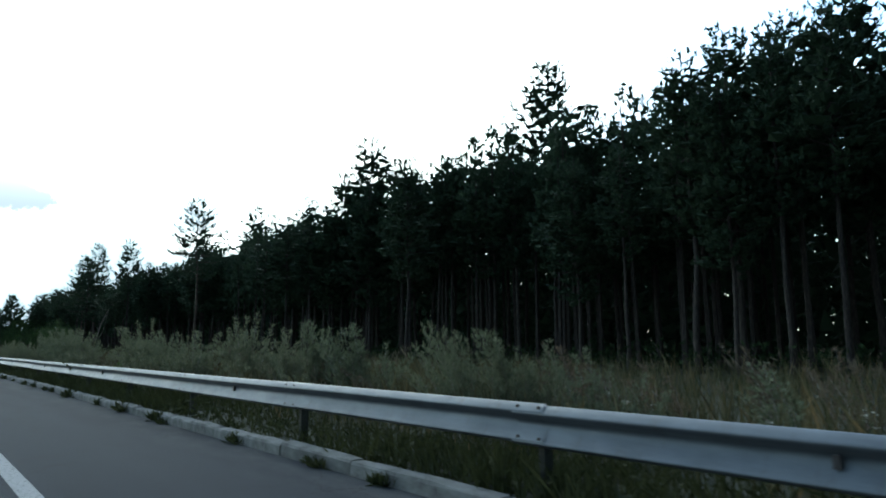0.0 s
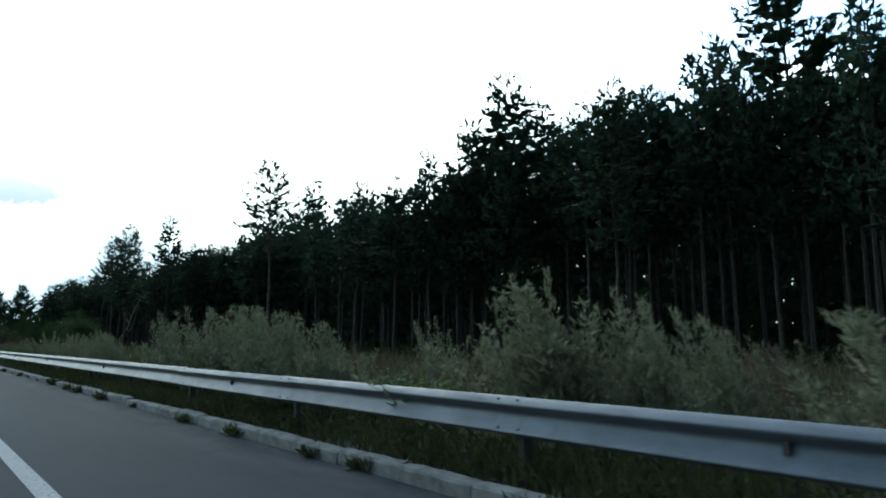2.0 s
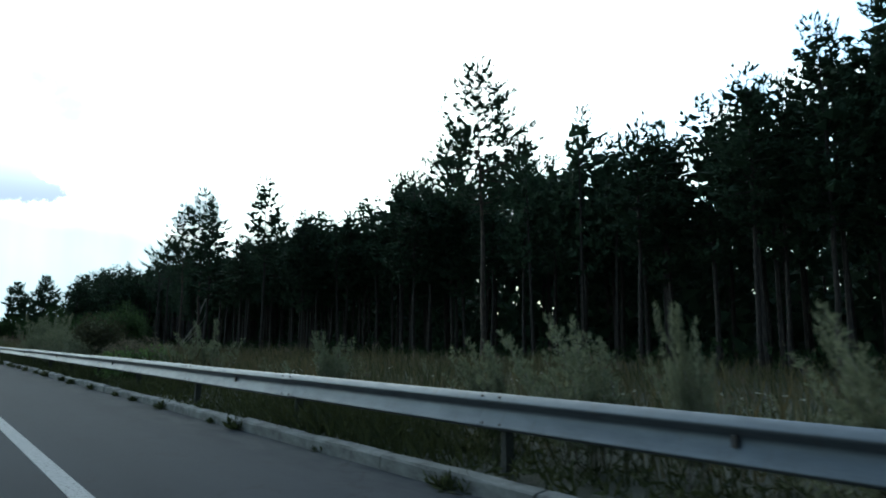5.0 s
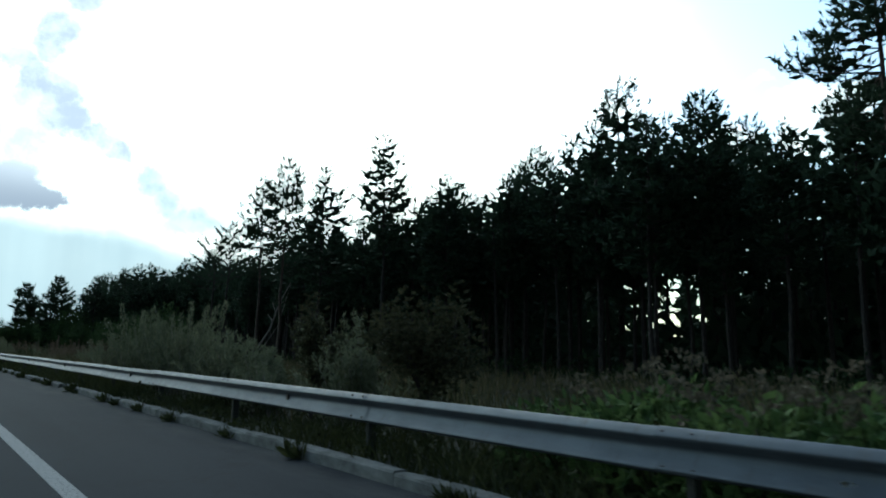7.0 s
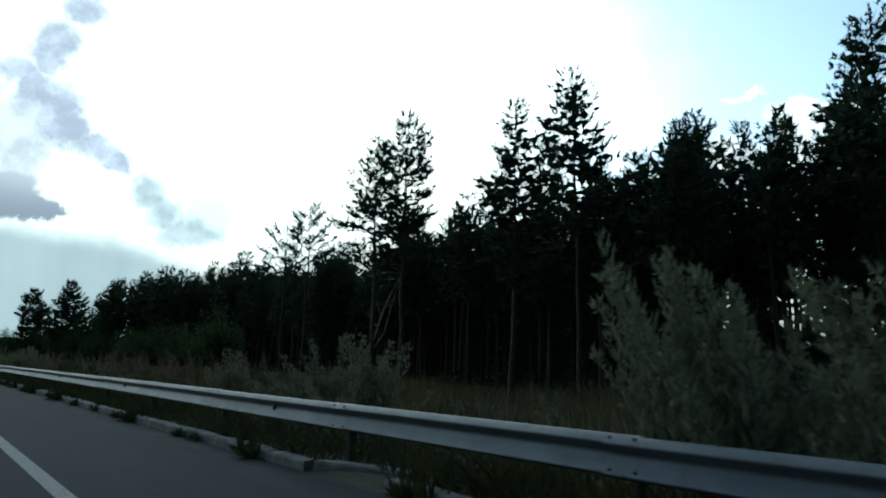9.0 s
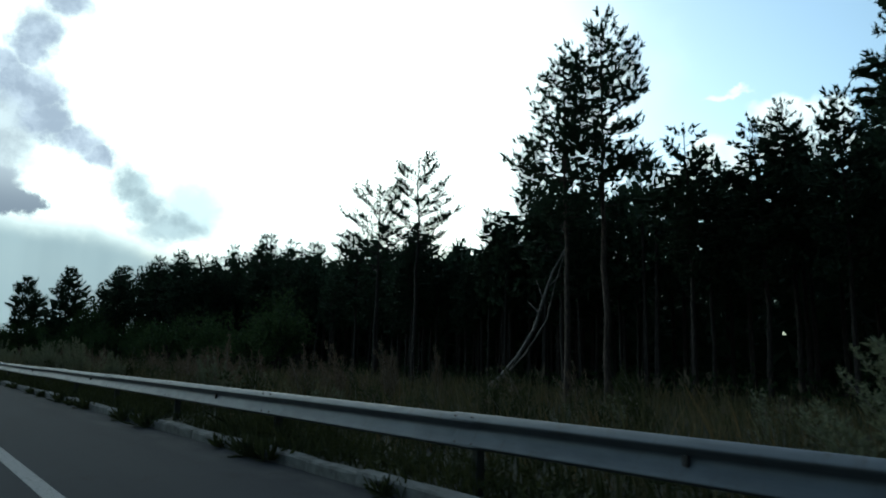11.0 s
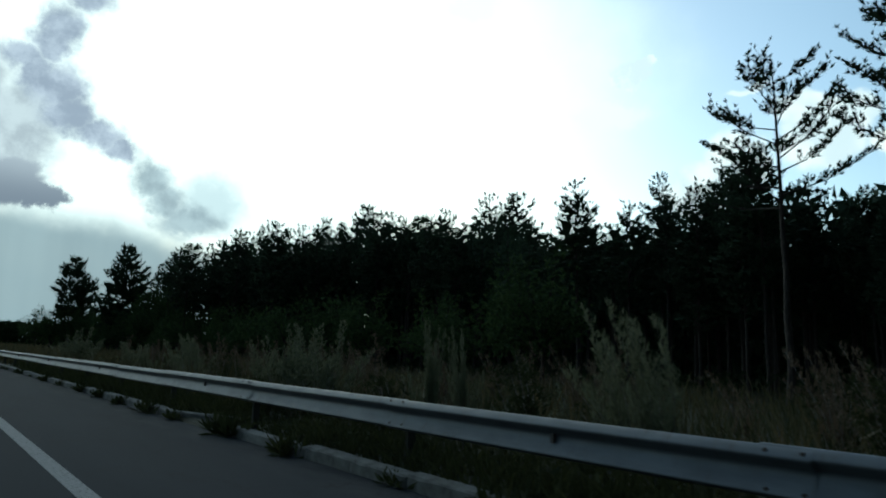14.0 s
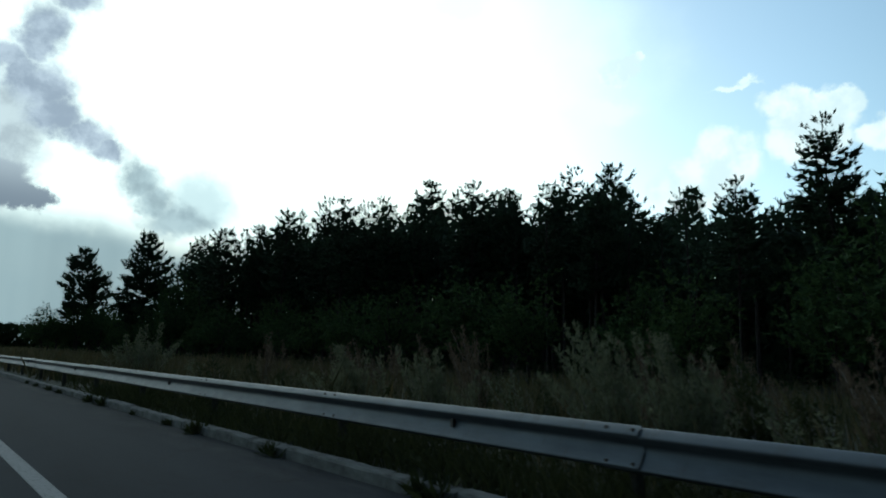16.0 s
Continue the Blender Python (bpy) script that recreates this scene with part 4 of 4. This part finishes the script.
BUSHES_B = [
    (4.9, 35.6, 1.5, 0.5), (5.0, 36.5, 1.5, 0.6), (5.2, 37.7, 1.35, 0.4), (5.1, 38.5, 1.4, 0.45), (5.2, 39.7, 1.4, 0.5), (5.1, 40.6, 1.42, 0.4), (5.1, 42.0, 1.6, 0.25), (5.2, 43.0, 1.45, 0.5),
    (5.4, 44.5, 1.3, 0.5), (5.6, 49.0, 1.4, 0.5), (6.5, 57.4, 1.75, 0.7), (5.2, 65.15, 1.75, 0.45), (6.3, 67.5, 1.85, 0.4), (5.2, 67.8, 1.35, 0.5), (5.6, 68.8, 1.5, 0.4),
    (4.8, 69.4, 1.75, 0.5), (4.8, 70.1, 1.6, 0.4), (4.8, 71.4, 2.2, 0.4), (4.75, 72.1, 2.2, 0.35), (4.8, 72.9, 2.0, 0.45), (4.75, 73.7, 2.0, 0.5), (4.8, 74.6, 2.15, 0.5), (4.75, 75.1, 2.45, 0.45),
    (5.6, 81.0, 1.75, 0.5), (6.0, 83.0, 1.7, 0.5), (6.2, 88.0, 1.5, 0.5),
]
BUSHES_C = [
    (6.0, 101.6, 1.3, 0.5), (5.6, 108.6, 1.4, 0.4), (5.7, 112.9, 1.8, 0.45), (5.8, 115.8, 1.7, 0.22), (5.8, 116.6, 1.8, 0.22), (5.6, 119.6, 1.75, 0.65), (5.7, 120.6, 1.7, 0.6), (6.2, 122.4, 1.5, 0.5),
    (6.2, 127.6, 1.6, 0.45), (6.6, 128.6, 1.65, 0.5), (5.9, 131.0, 1.4, 0.5), (6.0, 133.4, 1.4, 0.6), (7.5, 151.0, 2.2, 1.0),
]
BUSHES = BUSHES_A + BUSHES_B + BUSHES_C
BUSH = [bush_meshes(60 + k, 1.75, 0.8, 34) for k in range(7)]
for k, (x, y, h, r) in enumerate(BUSHES):
    if y < 33 or 60 < y < 100:
        r = 0.16 + 1.15 * r
    x = max(x, 4.35 + 1.15 * r)
    m = Matrix.Translation((x, y, ground_height(x) - 0.02)) @ Matrix.Rotation(rng.uniform(-0.6, 0.6), 4, "Z") @ Matrix.Diagonal((r / 0.8, r / 0.8, h / 1.75, 1))
    plant("bush", BUSH[k % 7], ("stem_clump", "foliage"), m, "grey-green feathery bush of upright stems in tall grass", "bush", "bushes behind the guardrail")


# ---- tall weeds scattered through the grass ----
WEED_PLANT = [bush_meshes(90 + k, 1.5, 0.26, 7, None, 0.085, 46) for k in range(4)]
for k in range(84):
    y = -3 + k * 1.85 + rng.uniform(-0.9, 0.9)
    x = rng.uniform(5.6, 13)
    h = rng.uniform(0.6, 1.2)
    m = Matrix.Translation((x, y, ground_height(x) - 0.02)) @ Matrix.Rotation(rng.uniform(-0.6, 0.6), 4, "Z") @ Matrix.Diagonal((1, 1, h / 1.5, 1))
    plant("tall_weed", WEED_PLANT[k % 4], ("stem_clump", "foliage"), m, "tall grey-green leafy weed standing in the grass", "weed", "tall weeds in the grass")


DARK_WEED = [bush_meshes(104 + k, 1.5, 0.42, 9, GREENGRASS, 0.10, 60) for k in range(3)]
for k in range(54):
    x, y, h = rng.uniform(5.2, 10.5), 92 + k * 0.95 + rng.uniform(-0.8, 0.8), rng.uniform(0.8, 1.5)
    m = Matrix.Translation((x, y, ground_height(x) - 0.02)) @ Matrix.Rotation(rng.uniform(-0.6, 0.6), 4, "Z") @ Matrix.Diagonal((1, 1, h / 1.5, 1))
    plant("green_weed", DARK_WEED[k % 3], ("stem_clump", "foliage"), m, "dark green leafy weed clump standing in tall grass", "weed", "dark weeds behind the guardrail")


DRY_WEED = [bush_meshes(100 + k, 1.5, 0.34, 6, RUSTWEED, 0.085, 60) for k in range(3)]
for k in range(64):
    y = 98 + k * 0.72 + rng.uniform(-0.5, 0.5)
    x = rng.uniform(7.0, 15.0)
    h = rng.uniform(1.3, 2.0) + 0.03 * (x - 7)
    m = Matrix.Translation((x, y, ground_height(x) - 0.02)) @ Matrix.Rotation(rng.uniform(-0.6, 0.6), 4, "Z") @ Matrix.Diagonal((0.8, 0.8, h / 1.5, 1))
    plant("dry_weed", DRY_WEED[k % 3], ("stem_clump", "foliage"), m, "tall rusty-brown withered weed gone to seed", "weed", "withered weeds before the wood")


for k in range(38):
    x, y, h = rng.uniform(6.2, 10.5), rng.uniform(1, 34), rng.uniform(0.9, 1.45)
    if k > 33:
        x, y, h = ((6.4, 35.2, 1.75), (6.5, 34.9, 1.5), (6.6, 34.4, 1.25), (6.2, 35.6, 1.4))[k - 34]
    m = Matrix.Translation((x, y, ground_height(x) - 0.02)) @ Matrix.Rotation(rng.uniform(-0.6, 0.6), 4, "Z") @ Matrix.Diagonal((0.8, 0.8, h / 1.5, 1))
    plant("dry_weed", DRY_WEED[k % 3], ("stem_clump", "foliage"), m, "rusty-brown withered weed gone to seed in dry grass", "weed", "withered weeds in the verge")


def herb_meshes(seed):
    """A low spreading herb with flat pale flower heads."""
    g = np.random.default_rng(seed)
    n = 420
    a, r = g.uniform(0, 6.28, n), 0.75 * np.sqrt(g.random(n))
    z = g.uniform(0.15, 0.9, n) * (1.05 - 0.5 * r)
    leaf = blades(g, np.stack([r * np.cos(a), r * np.sin(a), z], 1), np.stack([np.cos(a), np.sin(a), 0.2 + 0 * a], 1), 0.13, 0.2, 4, 0.5)
    n = 26
    a, r = g.uniform(0, 6.28, n), 0.8 * np.sqrt(g.random(n))
    c = np.stack([r * np.cos(a), r * np.sin(a), 1.04 - 0.3 * r + g.normal(0, 0.06, n)], 1)
    heads = blades(g, np.repeat(c, 3, 0) + g.normal(0, 0.04, (3 * n, 3)) * (1, 1, 0.2), np.tile((0, 0, 0.15), (3 * n, 1)), 0.06, 0.3, 3, 0.6)
    stalk = Shape()
    for p in c:
        stalk.tube([(p[0] * 0.3, p[1] * 0.3, 0), tuple(p)], [0.008, 0.004], 3, False)
    both = tri_mesh("foliage", np.concatenate([leaf, heads]), HERBLEAF)
    both.materials.append(PLUME)
    both.polygons.foreach_set("material_index", [0] * len(leaf) + [1] * len(heads))
    return stalk.mesh("stalks", GREENGRASS), both


HERB = [herb_meshes(95), herb_meshes(96)]
for k, (x, y, h) in enumerate([(4.9, 58.2, 1.05), (4.95, 59.1, 1.1), (5.0, 60.0, 1.12), (5.6, 58.8, 1.2), (5.7, 60.2, 1.22), (5.2, 61.1, 1.02), (5.4, 26.6, 0.8), (6.2, 23.4, 0.9)]):
    m = Matrix.Translation((x, y, ground_height(x) - 0.02)) @ Matrix.Rotation(rng.uniform(0, 6.28), 4, "Z") @ Matrix.Diagonal((0.9, 0.9, h, 1))
    plant("flowering_herb", HERB[k % 2], ("stalk_clump", "foliage"), m, "spreading green herb with faded pale flower heads", "plant", "flowering herbs behind the rail")


# ---- grass ----
def grass_field(name, label, mat, n, xr, yr, height, width, seed, power=1.0, lean=0.25):
    g = np.random.default_rng(seed)
    x = xr[0] + (xr[1] - xr[0]) * g.random(n) ** power
    y = g.uniform(*yr, n)
    patch = np.array([noise.noise((a * 0.35, b * 0.35, seed)) for a, b in zip(x, y)])
    keep = g.random(n) < 0.62 + 0.9 * patch
    for k in KERB_GAPS:
        keep &= ~((x < 4.12) & (abs(y - k - 0.8) < 0.8))
    x, y, patch = x[keep], y[keep], patch[keep]
    h = height * g.uniform(0.45, 1.15, len(x)) * (1 + 0.6 * patch)
    z = np.array([ground_height(v) for v in x]) - 0.02
    root = np.stack([x, y, z], 1)
    a = g.uniform(0, 6.28, len(x))
    side = np.stack([np.cos(a), np.sin(a), 0 * a], 1) * (width * g.uniform(0.6, 1.3, len(x)))[:, None]
    tip = root + np.stack([g.normal(0, lean, len(x)) * h, g.normal(0.08, lean, len(x)) * h, h], 1)
    mid = root * 0.45 + tip * 0.55 + np.stack([0 * h, 0 * h, 0.08 * h], 1)
    tagged(new(name, tri_mesh(name, np.stack([root - side, root + side, mid + side * 0.8, tip, mid - side * 0.8], 1), mat)), label, "grass", kind="stuff")
    return tip


grass_field("verge_grass", "low dark green grass and weeds under the guardrail", GREENGRASS, 52000, (3.9, 5.0), (-4, 145), 0.34, 0.010, 21, 1.0, 0.45)
grass_field("meadow_grass", "tall green grass and weeds behind the guardrail", GREENGRASS, 50000, (4.6, 25), (-6, 160), 0.62, 0.011, 22, 1.3)
tips = grass_field("dry_grass", "tall dry brownish grass behind the guardrail", GRASS, 80000, (5.0, 25), (-6, 170), 0.85, 0.009, 23, 1.3)
g24 = np.random.default_rng(24)
pick = tips[g24.random(len(tips)) < 0.07]
tagged(new("seed_heads", tri_mesh("seed_heads", blades(g24, pick, np.tile((0, 0.2, 0.9), (len(pick), 1)), 0.15, 0.05, 4, 0.3), PLUME)), "pale feathery seed heads over the grass", "grass", kind="stuff")
grass_field("far_grass", "distant grass along the road", GRASS, 22000, (4.2, 24), (150, 330), 1.0, 0.03, 25, 1.2)


def build_low_weeds():
    """A low mat of broad small leaves between the grass blades."""
    g = np.random.default_rng(26)
    n = 16000
    x = 3.95 + 4.5 * g.random(n) ** 1.6
    y = g.uniform(-4, 140, n)
    lump = np.array([noise.noise((a * 0.9, b * 0.5, 4)) + 0.6 for a, b in zip(x, y)]).clip(0.1, 1.2)
    z = np.array([ground_height(v) for v in x]) + g.random(n) * 0.36 * lump
    clear = np.ones(n, bool)
    for k in KERB_GAPS:
        clear &= ~((x < 4.12) & (abs(y - k - 0.8) < 0.8))
    x, y, z, n = x[clear], y[clear], z[clear], int(clear.sum())
    leaves = blades(g, np.stack([x, y, z], 1), np.tile((0, 0, 0.3), (n, 1)), 0.095, 0.24, 4, 0.7, 3)
    tagged(new("low_weeds", tri_mesh("low_weeds", leaves, GREENGRASS)), "low dark leafy weeds matted in the verge grass", "weeds", kind="stuff")


build_low_weeds()


def build_far_treeline():
    g = np.random.default_rng(9)
    n = 11000
    x = g.uniform(-160, 130, n)
    y = 470 - 0.25 * x + g.uniform(-14, 14, n)
    top = np.array([9.5 + 6 * noise.noise((a * 0.045, 2, 1)) + 4 * noise.noise((a * 0.22, 5, 1)) for a in x])
    at = np.stack([x, y, g.random(n) ** 1.15 * top], 1)
    # same leaf colour, with shade put in, as under the pines
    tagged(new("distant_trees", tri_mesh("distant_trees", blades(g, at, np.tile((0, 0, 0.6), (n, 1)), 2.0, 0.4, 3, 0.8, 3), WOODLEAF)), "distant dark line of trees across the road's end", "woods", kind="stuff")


build_far_treeline()


# ---- small white flower heads scattered in the grass ----
def build_white_flowers():
    g = np.random.default_rng(31)
    n = 420
    clump = g.uniform((4.7, -2), (10.5, 62), (90, 2))
    c = clump[g.integers(0, 90, n)] + g.normal(0, 0.4, (n, 2))
    z = np.array([ground_height(v) for v in c[:, 0]]) + g.uniform(0.35, 0.7, n)
    at = np.repeat(np.stack([c[:, 0], c[:, 1], z], 1), 3, 0) + g.normal(0, 0.018, (3 * n, 3)) * (1, 1, 0.15)
    a = g.uniform(0, 6.28, 3 * n)
    heads = blades(g, at, np.stack([np.cos(a), np.sin(a), 0 * a], 1), 0.035, 0.4, 3, 0.25)
    tagged(new("white_flowers", tri_mesh("white_flowers", heads, PETAL)), "small flat white flower heads scattered in grass", "flowers", kind="stuff")


build_white_flowers()


# ---- bare shrubs and a dead sapling ----
def dead_stem_mesh(g, height, spread):
    s = Shape()
    a, r = g.uniform(0, 6.28), spread * g.uniform(0.3, 1.0)
    tip = Vector((math.cos(a) * r, math.sin(a) * r - 0.2, height * g.uniform(0.6, 1.0)))
    mid = tip * 0.5 + Vector((g.uniform(-0.1, 0.1), g.uniform(-0.1, 0.1), 0.12))
    s.tube([(0, 0, 0), mid, tip], [0.010, 0.007, 0.003], 4)
    for j in range(6):
        q = mid.lerp(tip, g.random())
        s.tube([q, q + Vector((g.uniform(-0.25, 0.25), g.uniform(-0.25, 0.25), g.uniform(0.05, 0.3)))], [0.006, 0.002], 3)
    return s.mesh("stem", GREYBARK)


for x, y, h, r, n in ((8.5, 34.6, 1.1, 0.5, 5), (20.5, 112.2, 3.4, 0.5, 2)):
    shrub = tagged(new("dead_shrub"), "leafless grey shrub of thin bare branches", "shrub", "dead shrubs before the wood")
    shrub.location = (x, y, ground_height(x) - 0.03)
    twigs = random.Random(int(y))
    for k in range(n):
        part("stem", dead_stem_mesh(twigs, h, r), shrub)


# ---- weeds that grow in the kerb's joints ----
def weed_mesh(seed):
    g = np.random.default_rng(seed)
    n = 36
    at = np.stack([g.normal(0, 0.05, n), g.normal(0, 0.10, n), np.zeros(n)], 1)
    return tri_mesh("weed_tuft", blades(g, at, np.tile((-0.15, 0, 0.6), (n, 1)), 0.2, 0.08, 3, 0.5), GREENGRASS)


WEEDS = [weed_mesh(80 + k) for k in range(4)]
for k in range(75):
    y = -2 + 2.05 * k + rng.uniform(-0.9, 0.9)
    w = tagged(new("weed_tuft", WEEDS[k % 4]), "small green weed tuft growing at the kerb's foot", "weed", "weeds along the kerb")
    sc = rng.uniform(0.4, 1.0) * (1.8 if 90 < y < 120 else 1.35 if 55 < y < 135 else 1.0)
    w.matrix_world = Matrix.Translation((KERB_X - rng.uniform(-0.02, 0.05), y, 0.0)) @ Matrix.Diagonal((sc, sc * rng.uniform(0.8, 1.6), sc, 1))
